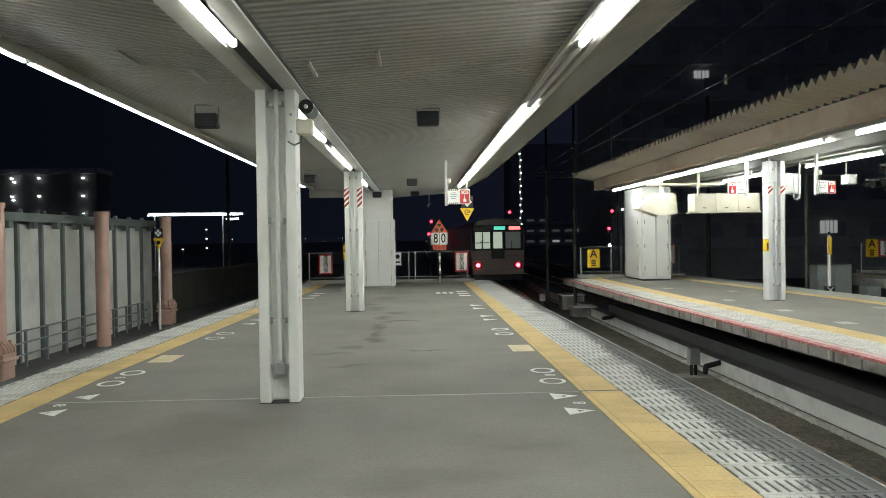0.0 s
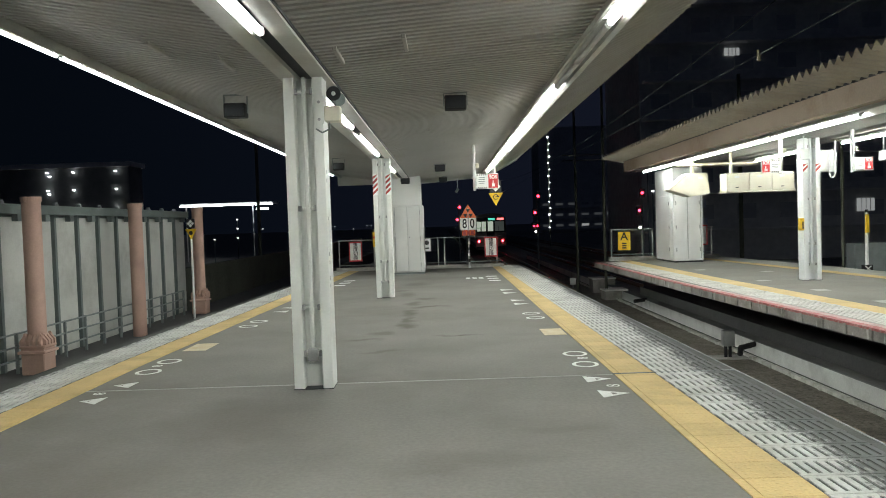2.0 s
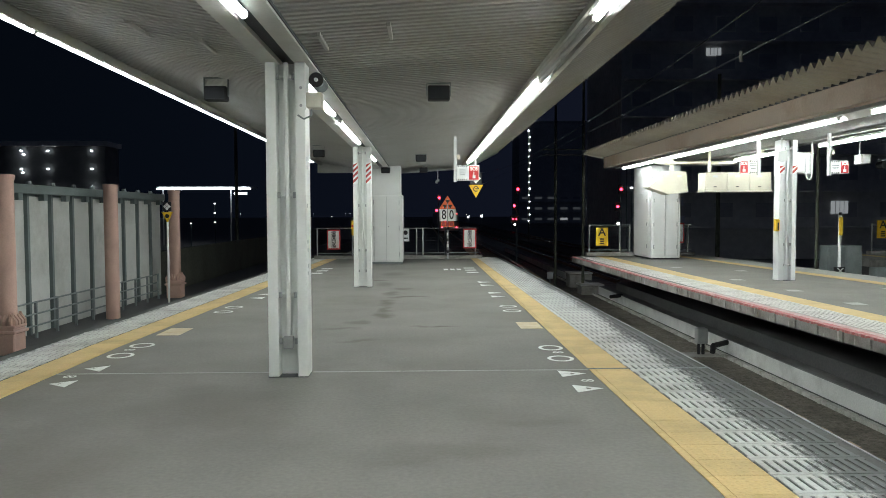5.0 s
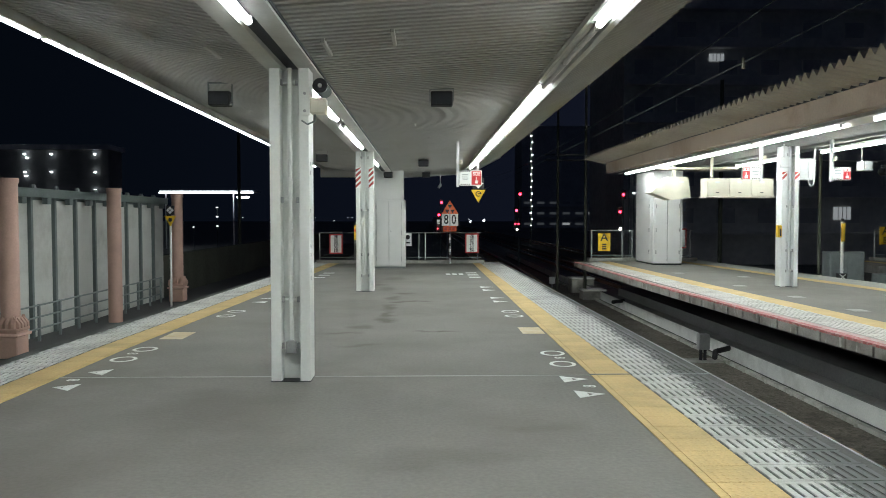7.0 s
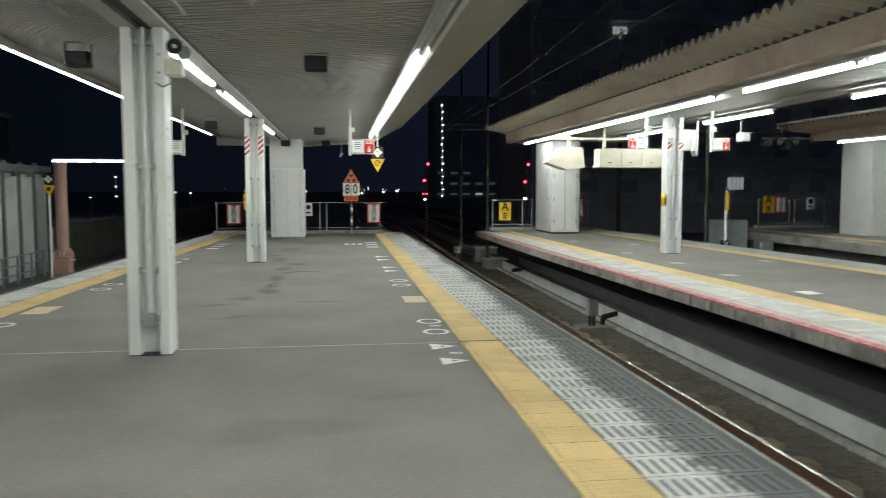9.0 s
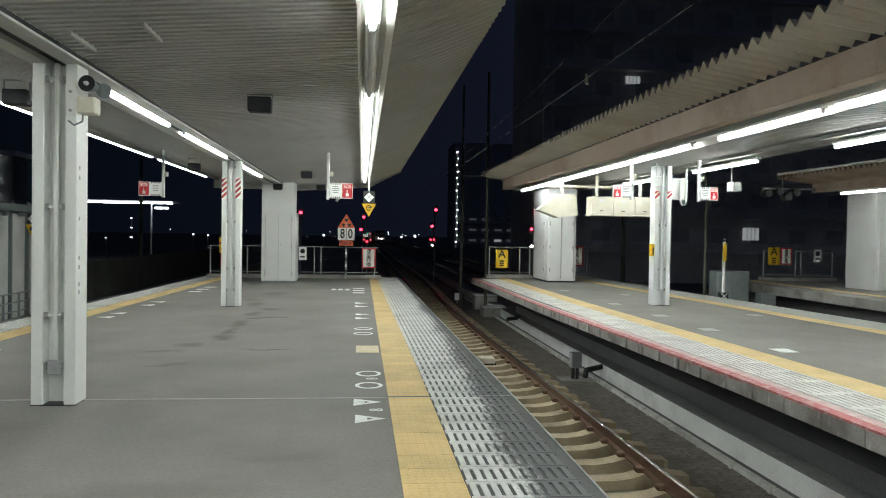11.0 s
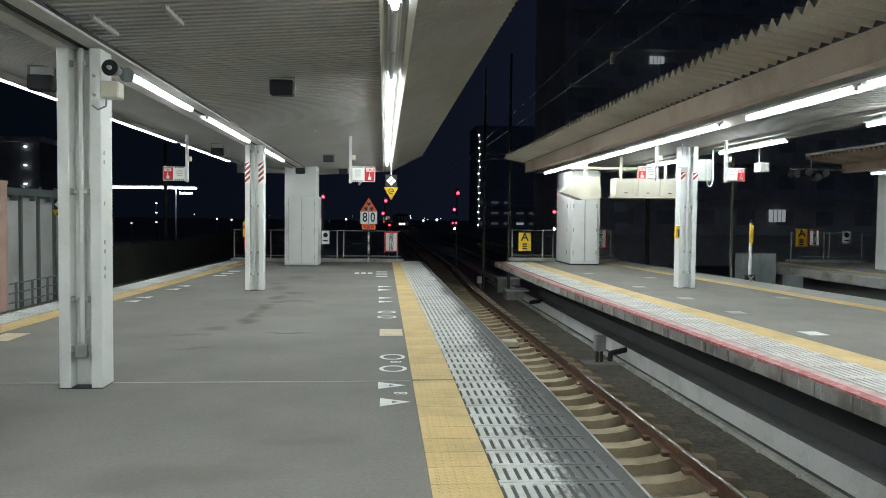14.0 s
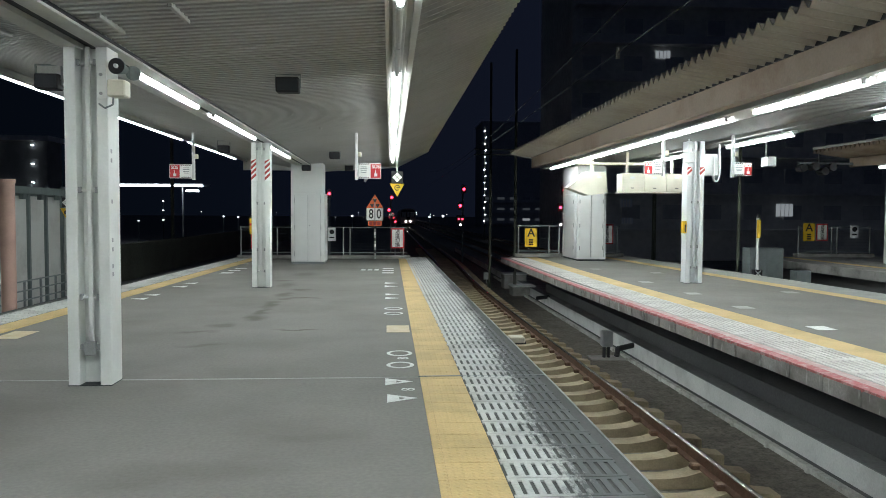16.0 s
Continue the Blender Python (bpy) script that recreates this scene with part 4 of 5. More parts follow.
sos_sign(6.6, 15.4, 2.46, True, 3.19, 0.36, 0.26)
sos_sign(8.36, 15.2, 2.44, False, 3.12, 0.36, 0.26)


def speaker(x, y, z, ceil):
    e = thing("ceiling_speaker", "dark box loudspeaker on a white ceiling bracket", "loudspeaker", "box loudspeakers", (x, y, z))
    part("box", B(-0.13, 0.13, 0, 0.16, -0.085, 0.085, bevel=0.012), "black", e)
    part("grille", B(-0.11, 0.11, -0.006, 0.002, -0.065, 0.065), "dark_slot", e)
    for s in (-1, 1):
        part("bracket_arm", B(s * 0.14 - 0.005, s * 0.14 + 0.005, 0.06, 0.1, -0.03, ceil - z), "fence", e)
    part("bracket_plate", B(-0.145, 0.145, 0.06, 0.1, ceil - z - 0.014, ceil - z), "fence", e)
    return e


for x, y in ((0.22, 9.15), (-0.02, 19.8), (0.05, 25.2)):
    speaker(x, y, 2.97, 3.0 + (x + 1.03) * 0.076 + 0.003)
for x, y in ((-2.42, 9.2), (-2.42, 18.2)):
    speaker(x, y, 2.97, 3.0 + (-1.47 - x) * 0.173 + 0.003)
speaker(-1.1, 23.3, 2.86, 2.95)

e = thing("horn_speaker", "pair of grey horn loudspeakers with a cream box on the column", "loudspeaker", "", (-1.05, 7.2, 2.62))
part("box", B(0.0, 0.155, -0.02, 0.13, -0.1, 0.045, bevel=0.012), "cream", e)
part("mounting_plate", B(-0.07, 0.004, -0.03, -0.012, -0.12, 0.14), "column", e)
for z in (-0.08, 0.08):
    part("bolt", C((-0.04, -0.045, z), (-0.04, -0.03, z), 0.014, n=8), "steel", e)
for x, y, z, tx, rr in ((0.115, -0.06, 0.145, -0.04, 0.07), (0.06, 0.42, 0.17, 0.15, 0.066)):
    h = part("horn", C((x, y + 0.16, z), (x + tx * 0.2, y - 0.02, z), 0.035, rr, n=20), "mullion", e)
    if tx > 0:
        part("horn_cover", C((x + tx * 0.2, y - 0.024, z), (x + tx * 0.2, y - 0.021, z), rr - 0.003, n=20), "fence", h)
        continue
    part("horn_cone", C((x + tx * 0.2, y - 0.024, z), (x + tx * 0.2, y + 0.08, z), rr - 0.004, 0.03, n=20), "black", h)
    part("horn_core", C((x + tx * 0.2, y - 0.06, z), (x + tx * 0.2, y - 0.022, z), 0.014, 0.02, n=12), "housing", h)
bm = bmesh.new()
for p, q in (((0.05, 0.0, -0.11), (0.05, -0.01, -0.17)), ((0.05, -0.01, -0.17), (-0.02, 0.0, -0.2)), ((-0.02, 0.0, -0.2), (-0.08, 0.03, -0.16))):
    cyl(bm, p, q, 0.008, n=8)
part("cable", bm, "fence", e)

e = thing("hanging_marker", "hanging stop marker with white diamonds over a yellow triangle", "sign", "", (1.57, 22.4, 2.56))
part("board", B(-0.165, 0.165, 0, 0.03, -0.17, 0.17, bevel=0.005), "sign_black", e)
for dx, dz in ((0, 0.075), (0, -0.075), (0.075, 0), (-0.075, 0)):
    part("diamond", prism(bmesh.new(), [(dx - 0.068, dz), (dx, dz - 0.068), (dx + 0.068, dz), (dx, dz + 0.068)], "y", -0.006, 0.0), "sign_white", e)
tri = part("triangle_board", prism(bmesh.new(), [(-0.21, -0.18), (0, -0.56), (0.21, -0.18)], "y", 0, 0.03), "sign_yellow", e)
bm = bmesh.new()
for a in range(6):
    t0, t1 = 0.2 + a * 0.85, 0.2 + a * 0.85 + 0.95
    cyl(bm, (0.075 * math.cos(t0), -0.006, -0.3 + 0.075 * math.sin(t0)), (0.075 * math.cos(t1), -0.006, -0.3 + 0.075 * math.sin(t1)), 0.013, n=6)
box(bm, -0.02, 0.09, -0.012, 0.0, -0.31, -0.285)
part("ring_symbol", bm, "sign_black", tri)
part("drop_tube", C((0, 0.04, 0.0), (0, 0.04, 0.7), 0.022, n=10), "housing", e)

e = thing("edge_marker_post", "white marker post with diamond board and yellow sign", "sign post", "", (-6.3, 19.2, 0.06))
part("pole", C((0, 0, -2.06), (0, 0, 1.3), 0.028, n=10), "housing", e)
part("board", B(-0.1, 0.1, -0.02, 0.02, 1.57, 1.8, bevel=0.005), "sign_black", e)
for dx, dz in ((0, 0.05), (0, -0.05), (0.05, 0), (-0.05, 0)):
    part("diamond", prism(bmesh.new(), [(dx - 0.043, 1.685 + dz), (dx, 1.685 + dz - 0.043), (dx + 0.043, 1.685 + dz), (dx, 1.685 + dz + 0.043)], "y", -0.026, -0.02), "sign_white", e)
part("triangle_board", prism(bmesh.new(), [(-0.14, 1.55), (0, 1.28), (0.14, 1.55)], "y", -0.01, 0.02), "sign_yellow", e)
part("ring_symbol", C((0, -0.02, 1.45), (0, -0.01, 1.45), 0.05, n=14), "sign_black", e)

e = thing("dome_camera", "small white camera on a stem under the canopy end", "camera", "", (0.55, 27.0, 2.72))
part("stem", C((0, 0, 0.0), (0, 0, 0.42), 0.015, n=8), "housing", e)
part("camera_body", C((-0.06, -0.02, -0.1), (0.02, 0.02, 0.02), 0.045, n=12), "housing", e)
for x, y, L in ((-0.24, 6.46, 0.26), (-0.82, 6.66, 0.28), (-2.45, 6.84, 0.25), (-1.92, 7.12, 0.26), (-0.15, 12.5, 0.03), (0.1, 14.6, 0.03)):
    zz = 3.0 + ((x + 1.03) * 0.076 if x > -1.03 else (-1.47 - x) * 0.173)
    o = part("ceiling_clip", B(-0.017, 0.017, -L, L, -0.022, 0.02, bevel=0.004), "ceiling")
    o.location = (x, y, zz - 0.004)
    tagged(o, "small white metal clip on the ribbed soffit", "bracket", "soffit clips")

# ---- signs at the platform's end ----
e = thing("speed_sign", "orange speed sign reading 80 with a trefoil triangle", "sign", "", (0.86, 26.15, 0))
bm = bmesh.new()
cyl(bm, (0, 0.03, 0.0), (0, 0.03, 2.03), 0.035, n=10)
part("pole", bm, "steel", e)
for k in range(5):
    part("pole_band", C((0, 0.03, 0.2 + 0.2 * k), (0, 0.03, 0.3 + 0.2 * k), 0.037, n=10), "sign_white" if k % 2 else "sign_black", e)
tri = part("triangle_board", prism(bmesh.new(), [(-0.29, 1.70), (0.29, 1.70), (0.0, 2.16)], "y", 0.0, 0.02), "sign_orange", e)
for a in (90, 210, 330):
    c, s = math.cos(radians(a)), math.sin(radians(a))
    p = Vector((0.0, 1.85))
    u, v = Vector((c, s)), Vector((-s, c))
    q = [p + u * 0.03, p + u * 0.15 + v * 0.08, p + u * 0.15 - v * 0.08]
    part("trefoil_blade", prism(bmesh.new(), [tuple(w) for w in q], "y", -0.006, 0.0), "sign_black", tri)
board = part("number_board", B(-0.28, 0.28, 0.0, 0.02, 1.29, 1.70, bevel=0.004), "sign_white", e)
text("number", "8", 0.44, "sign_black", board, (-0.125, -0.004, 1.495), width=0.72, bold=0.006)
text("number", "0", 0.44, "sign_black", board, (0.135, -0.004, 1.495), width=0.72, bold=0.006)
low = part("lower_board", B(-0.23, 0.23, 0.0, 0.02, 1.10, 1.28, bevel=0.004), "sign_orange", e)
for k in range(3):
    part("text_bar", B(-0.19 + 0.135 * k, -0.09 + 0.135 * k, -0.004, 0.0, 1.13, 1.25), "stripe_red", low)


def switch_sign(x, y, z, w=0.46, h=0.68, border="sign_red"):
    e = thing("speed_change_sign", "white board with red frame and black vertical lettering", "sign", "speed change signs", (x, y, z))
    part("frame", B(-w / 2, w / 2, 0, 0.02, -h / 2, h / 2, bevel=0.004), border, e)
    b = part("face", B(-w / 2 + 0.045, w / 2 - 0.045, -0.006, 0.0, -h / 2 + 0.045, h / 2 - 0.045), "sign_white", e)
    for k, ch in enumerate("速度切換"):
        text("character", ch, 0.165 * h / 0.68, "sign_black", b, (0, -0.012, h * (0.33 - 0.22 * k)), bold=0.0015)
    return e


switch_sign(1.62, 26.3, 0.69)
switch_sign(-3.03, 26.3, 0.67)
switch_sign(8.72, 26.02, 0.86)


def a_sign(x, y, z):
    e = thing("line_sign", "yellow board with black letter A", "sign", "yellow line boards", (x, y, z))
    b = part("board", B(-0.21, 0.21, 0, 0.02, -0.31, 0.31, bevel=0.004), "sign_yellow", e)
    text("letter", "A", 0.38, "sign_black", b, (0, -0.004, 0.15), bold=0.006)
    for k in range(3):
        part("text_bar", B(-0.075, 0.075, -0.004, 0.0, -0.08 - 0.075 * k - 0.025, -0.08 - 0.075 * k + 0.025), "sign_black", b)
    return e


a_sign(6.12, 26.02, 0.74)
a_sign(15.95, 26.2, 0.95)
switch_sign(16.42, 26.2, 0.95, 0.42, 0.6)


def notice(x, y, z, w, h):
    e = thing("notice_board", "small white notice with a black round symbol", "sign", "notices", (x, y, z))
    b = part("board", B(-w / 2, w / 2, 0, 0.015, -h / 2, h / 2, bevel=0.003), "sign_white", e)
    part("symbol", C((0, -0.005, h * 0.18), (0, 0.0, h * 0.18), w * 0.3, n=14), "sign_black", b)
    part("text_bar", B(-w * 0.3, w * 0.3, -0.004, 0, -h * 0.3, -h * 0.2), "sign_black", b)
    return e


notice(-0.58, 26.3, 0.82, 0.26, 0.44)
notice(17.6, 26.2, 0.98, 0.3, 0.44)
e = thing("call_box", "yellow emergency button box on the column", "call box", "", (-1.433, 16.3, 1.25))
part("box", B(-0.05, 0.0, -0.08, 0.08, -0.16, 0.16, bevel=0.01), "sign_yellow", e)
part("button", C((-0.02, -0.09, 0.04), (-0.02, -0.08, 0.04), 0.025, n=10), "sign_red", e)
e = thing("call_box", "yellow emergency phone box on the column", "call box", "", (7.617, 16.26, 1.27))
part("box", B(-0.08, 0.0, -0.1, 0.04, -0.13, 0.13, bevel=0.015), "sign_yellow", e)
part("handset", B(-0.055, -0.025, -0.12, -0.1, -0.1, 0.06, bevel=0.01), "black", e)

# ---- opposite platform fittings ----
e = thing("monitor_housing", "cream triple monitor housing hung under the opposite canopy", "monitor", "", (7.25, 19.55, 2.075))
for k in range(3):
    b = part("monitor_case", B(0.575 * k, 0.575 * k + 0.57, 0, 0.5, 0.04, 0.5, bevel=0.012), "cream", e)
    part("handle", B(0.575 * k + 0.2, 0.575 * k + 0.32, -0.012, 0.0, 0.37, 0.42), "housing", b)
    part("latch", B(0.575 * k + 0.22, 0.575 * k + 0.3, -0.01, 0.0, 0.12, 0.14), "black", b)
part("tray", B(-0.03, 1.75, -0.02, 0.52, 0, 0.04, bevel=0.006), "cream", e)
for x in (0.2, 1.37):
    part("hanger", B(x - 0.03, x + 0.03, 0.22, 0.28, 0.5, 1.05), "cream", e)
e = thing("monitor_hood", "cream wedge-shaped monitor hood under the opposite canopy", "monitor", "", (6.1, 20.6, 2.04))
part("hood", prism(bmesh.new(), [(0.0, 0.2), (0.55, 0.0), (1.08, 0.06), (1.02, 0.62), (0.5, 0.62)], "y", 0, 0.55), "cream", e)
part("handle", B(0.78, 0.9, -0.012, 0.0, 0.46, 0.52), "housing", e)
part("hanger", B(0.66, 0.74, 0.2, 0.28, 0.6, 1.08), "cream", e)
for k in range(2):
    part("pipe", C((0.3, 0.1 + 0.25 * k, 0.86), (2.4, 0.1 + 0.25 * k, 0.86), 0.035, n=8), "cream", e)
e = thing("junction_box", "white metal box with a looped cable on the column", "box", "", (7.986, 16.22, 2.36))
part("box", B(0.0, 0.36, 0, 0.2, 0, 0.46, bevel=0.015), "housing", e)
bm = bmesh.new()
for k in range(8):
    a, b = math.pi * k / 8, math.pi * (k + 1) / 8
    cyl(bm, (0.25 + 0.06 * math.cos(a), -0.03, -0.02 - 0.1 * math.sin(a)), (0.25 + 0.06 * math.cos(b), -0.03, -0.02 - 0.1 * math.sin(b)), 0.018, n=6)
cyl(bm, (0.31, -0.03, -0.02), (0.31, -0.03, 0.66), 0.018, n=6)
cyl(bm, (0.19, -0.03, -0.02), (0.19, -0.03, 0.4), 0.018, n=6)
part("cable", bm, "housing", e)
e = thing("junction_box", "small grey terminal box at the head of the column", "box", "", (7.52, 16.1, 2.62))
part("box", B(0, 0.2, 0, 0.1, 0, 0.22, bevel=0.01), "housing", e)
part("pipe", C((0.1, 0.05, 0.2), (0.1, 0.05, 0.5), 0.015, n=8), "housing", e)
e = thing("hanging_camera", "small white camera box on a stem", "camera", "", (9.25, 16.0, 2.56))
part("camera_body", B(0, 0.2, 0, 0.28, 0, 0.2, bevel=0.01), "housing", e)
part("stem", C((0.02, 0.1, 0.1), (0.02, 0.1, 0.62), 0.016, n=8), "steel", e)
e = thing("marker_post", "white post with yellow plate and crossed black base", "sign post", "", (11.3, 20.5, -0.14))
part("pole", C((0, 0, -1.27), (0, 0, 1.6), 0.04, n=10), "sign_white", e)
part("yellow_plate", B(-0.05, 0.05, -0.05, -0.03, 1.06, 1.55), "sign_yellow", e)
part("cap", C((0, 0, 1.6), (0, 0, 1.68), 0.035, n=10), "black", e)
b = part("base_board", B(-0.12, 0.12, -0.06, 0.06, 0, 0.2), "sign_black", e)
bm = bmesh.new()
prism(bm, [(-0.09, 0.03), (-0.07, 0.02), (0.09, 0.17), (0.07, 0.18)], "y", -0.066, -0.06)
part("cross_bar", bm, "sign_white", b)
part("cross_bar", prism(bmesh.new(), [(0.09, 0.03), (0.07, 0.02), (-0.09, 0.17), (-0.07, 0.18)], "y", -0.068, -0.06), "sign_white", b)
for k, (x, y) in enumerate(((6.95, 9.9), (6.95, 12.1), (6.98, 14.2), (6.9, 16.6), (6.85, 20.5), (8.9, 14.3), (8.0, 19.0))):
    o = part("boarding_plate", B(-0.13, 0.13, -0.16, 0.16, 0, 0.004), "edge_slat" if k else "mark")
    o.location = (x, y, r_top(x) + 0.001)
    tagged(o, "white painted boarding mark on the opposite platform", "floor marking", "opposite boarding marks")


# ---- boarding marks on the own platform ----
def mark(name, x, y, outline_fn, category="floor marking"):
    bm = bmesh.new()
    outline_fn(bm)
    o = part(name, bm, "mark")
    o.location = (x, y, 0.0)
    return tagged(o, "white painted boarding mark on the platform floor", category, "boarding marks")


def ring_shape(rx, ry, t):
    def go(bm):
        n = 24
        a = [bm.verts.new((rx * math.cos(2 * math.pi * k / n), ry * math.sin(2 * math.pi * k / n), 0.003)) for k in range(n)]
        b = [bm.verts.new(((rx - t) * math.cos(2 * math.pi * k / n), (ry - t) * math.sin(2 * math.pi * k / n), 0.003)) for k in range(n)]
        for k in range(n):
            bm.faces.new((a[k], a[(k + 1) % n], b[(k + 1) % n], b[k]))
        r = bmesh.ops.extrude_face_region(bm, geom=bm.faces[:])
        bmesh.ops.translate(bm, vec=(0, 0, -0.003), verts=[v for v in r["geom"] if isinstance(v, bmesh.types.BMVert)])
    return go


def tri_shape(w, h, sgn):
    """A hollow triangle whose tip points to the track."""
    def go(bm):
        o = [(-w / 2 * sgn, -h / 2), (w / 2 * sgn, 0), (-w / 2 * sgn, h / 2)]
        i = [(-w / 2 * sgn + 0.1 * sgn, -h * 0.17), (w * 0.12 * sgn, 0), (-w / 2 * sgn + 0.1 * sgn, h * 0.17)]
        a = [bm.verts.new((x, y, 0.003)) for x, y in o]
        b = [bm.verts.new((x, y, 0.003)) for x, y in i]
        for k in range(3):
            bm.faces.new((a[k], a[(k + 1) % 3], b[(k + 1) % 3], b[k]))
        r = bmesh.ops.extrude_face_region(bm, geom=bm.faces[:])
        bmesh.ops.translate(bm, vec=(0, 0, -0.003), verts=[v for v in r["geom"] if isinstance(v, bmesh.types.BMVert)])
    return go


def eight_mark(x, y, turn, size=0.17):
    e = thing("number_mark", "white painted number 8 on the platform floor", "floor marking", "boarding marks", (x, y, 0.003))
    text("number", "8", size, "mark", e, (0, 0, 0), rot=(0, 0, turn), width=1.2)


for side in (1, -1):
    fx = (lambda y: 1.48) if side > 0 else (lambda y: left_in(y) + 0.24)
    tw = 0.25 if side > 0 else 0.2
    dy = 0.0 if side > 0 else 0.38
    mark("triangle_mark", fx(6.7), 6.67 + dy, tri_shape(tw, 0.28, side))
    eight_mark(fx(7) + side * 0.06, 6.98 + dy, 90 * side)
    mark("triangle_mark", fx(7.3) - side * 0.02, 7.30 + dy + (0.06 if side < 0 else 0), tri_shape(tw, 0.28, side))
    mark("ring_mark", fx(8), 8.07 + dy, ring_shape(0.14, 0.16, 0.038))
    eight_mark(fx(8.4) + side * 0.04, 8.42 + dy, 90 * side)
    mark("ring_mark", fx(8.7), 8.72 + dy, ring_shape(0.14, 0.16, 0.038))
    mark("ring_mark", fx(12) - side * 0.05, 12.08 + dy * 0.3, ring_shape(0.15, 0.15, 0.036))
    mark("ring_mark", fx(12.6) - side * 0.05, 12.68 + dy * 0.3, ring_shape(0.15, 0.15, 0.036))
    mark("triangle_mark", fx(14.3) - side * 0.06, 14.2, tri_shape(0.26, 0.3, side))
    mark("triangle_mark", fx(14.8) - side * 0.06, 14.85, tri_shape(0.26, 0.3, side))
    mark("triangle_mark", fx(16.5) - side * 0.08, 16.45, tri_shape(0.28, 0.35, side))
    mark("triangle_mark", fx(17.2) - side * 0.08, 17.2, tri_shape(0.28, 0.35, side))
    for y in (20.1, 20.9, 21.7):
        o = part("line_mark", B(-0.15, 0.15, -0.14, 0.14, 0, 0.003), "mark")
        o.location = (fx(y) - side * 0.16, y, 0)
        tagged(o, "white painted boarding mark on the platform floor", "floor marking", "boarding marks")
    o = part("boarding_plate", B(-0.15, 0.15, -0.3, 0.3, 0, 0.004, bevel=0.001), "plate")
    o.location = (fx(10.4) - side * 0.0, 10.5 if side > 0 else 10.15, 0)
    tagged(o, "worn boarding plate glued to the platform floor", "floor plate", "boarding plates")
for x in (0.5, 0.68, 0.86):
    o = part("line_mark", B(-0.06, 0.06, -0.25, 0.25, 0, 0.003), "mark")
    o.location = (x + 0.15, 21.2, 0)
    tagged(o, "small white painted mark on the platform floor", "floor marking", "boarding marks")
tagged(part("expansion_joint", B(-3.53, 1.65, 7.468, 7.492, 0.0, 0.0035), "edge_slat"), "thin pale expansion joint across the platform", "joint", kind="structure")
o = tagged(part("expansion_joint_cover", B(1.64, 2.83, 7.47, 7.49, 0.004, 0.014), "fence"), "dark expansion joint across the platform edge", "joint", kind="structure")

# ---- beside the track ----
e = thing("signal_box_post", "grey terminal box on a post beside the track", "trackside box", "", (5.84, 15.85, -1.49))
part("box", B(-0.11, 0.11, -0.1, 0.1, 0.3, 0.62, bevel=0.015), "steel", e)
for s in (-0.05, 0.04):
    part("cable", C((s, 0, 0.05), (s, 0, 0.32), 0.035, n=8), "black", e)
part("slab", B(-0.35, 0.5, -0.25, 0.25, 0, 0.07, bevel=0.01), "concrete", e)
e = thing("duct_pipe", "black corrugated cable duct over the gutter", "pipe", "", (6.0, 15.6, -1.2))
part("pipe", C((0, 0, 0), (0.42, 0.3, 0.02), 0.055, n=10), "black", e)
part("pipe_end", C((0, 0, 0), (-0.05, -0.1, -0.12), 0.055, n=10), "black", e)
e = thing("duct_pipe", "black cable duct over the gutter", "pipe", "", (6.05, 24.5, -1.15))
part("pipe", C((0, 0, 0), (0.42, 0.2, 0.02), 0.06, n=10), "black", e)
e = thing("track_transponder", "small cream box between the rails", "trackside box", "", (4.2, 17.3, -1.33))
part("body", B(-0.17, 0.17, -0.2, 0.2, 0.0, 0.13, bevel=0.02), "cream", e)
part("foot", B(-0.2, 0.2, -0.1, 0.1, -0.07, 0.02), "black", e)
for x, y, w, h in ((6.35, 31.0, 0.9, 0.5), (6.2, 28.2, 0.8, 0.28)):
    e = thing("cable_pit", "concrete cable pit beside the track", "trackside box", "", (x, y, -2.0))
    part("body", B(-w / 2, w / 2, -0.4, 0.4, 0, 0.6 + h, bevel=0.02), "concrete", e)
    part("lid", B(-w / 2 - 0.03, w / 2 + 0.03, -0.43, 0.43, 0.6 + h, 0.66 + h, bevel=0.01), "pale_concrete", e)
e = thing("trackside_marker", "small white plate on a short stake", "sign", "", (5.5, 33.0, -2.0))
part("stake", C((0, 0, 0), (0, 0, 0.8), 0.03, n=6), "steel", e)
part("plate", B(-0.13, 0.13, -0.04, -0.02, 0.72, 1.02), "sign_white", e)

# ---- masts, wires and signals ----
for x, y, r in ((5.95, 28.3, 0.06), (5.35, 30.8, 0.06), (12.8, 33.0, 0.1), (-9.6, 40.0, 0.1)):
    e = thing("catenary_mast", "grey steel mast for the overhead wires", "mast", "masts", (x, y, -2.0))
    part("pole", C((0, 0, 0), (0, 0, 9.5), r, r * 0.8, n=10), "dark_wall", e)
    if abs(x - 5.95) < 0.01:
        for z in (5.69, 5.885):
            part("bracket_arm", C((0, 0, z), (-1.53, 0, z), 0.02, n=8), "dark_wall", e)
    part("footing", B(-0.3, 0.3, -0.3, 0.3, 0, 0.5), "concrete", e)


def wire(z0, bow, x0, x1, r, label):
    e = thing("overhead_wire", label, "wire", "overhead wires", (0, 0, 0))
    bm = bmesh.new()
    pts = [Vector((x0 + (x1 - x0) * k / 20, -8 + 70 * k / 20, z0 + bow * (3.5 * k - 38) ** 2)) for k in range(21)]
    rings = [[bm.verts.new(p + Vector((r * math.cos(a * math.pi / 3), 0, r * math.sin(a * math.pi / 3)))) for a in range(6)] for p in pts]
    for p, q in zip(rings, rings[1:]):
        for a in range(6):
            bm.faces.new((p[a], p[(a + 1) % 6], q[(a + 1) % 6], q[a]))
    part("strand", bm, "mullion", e)
    return e


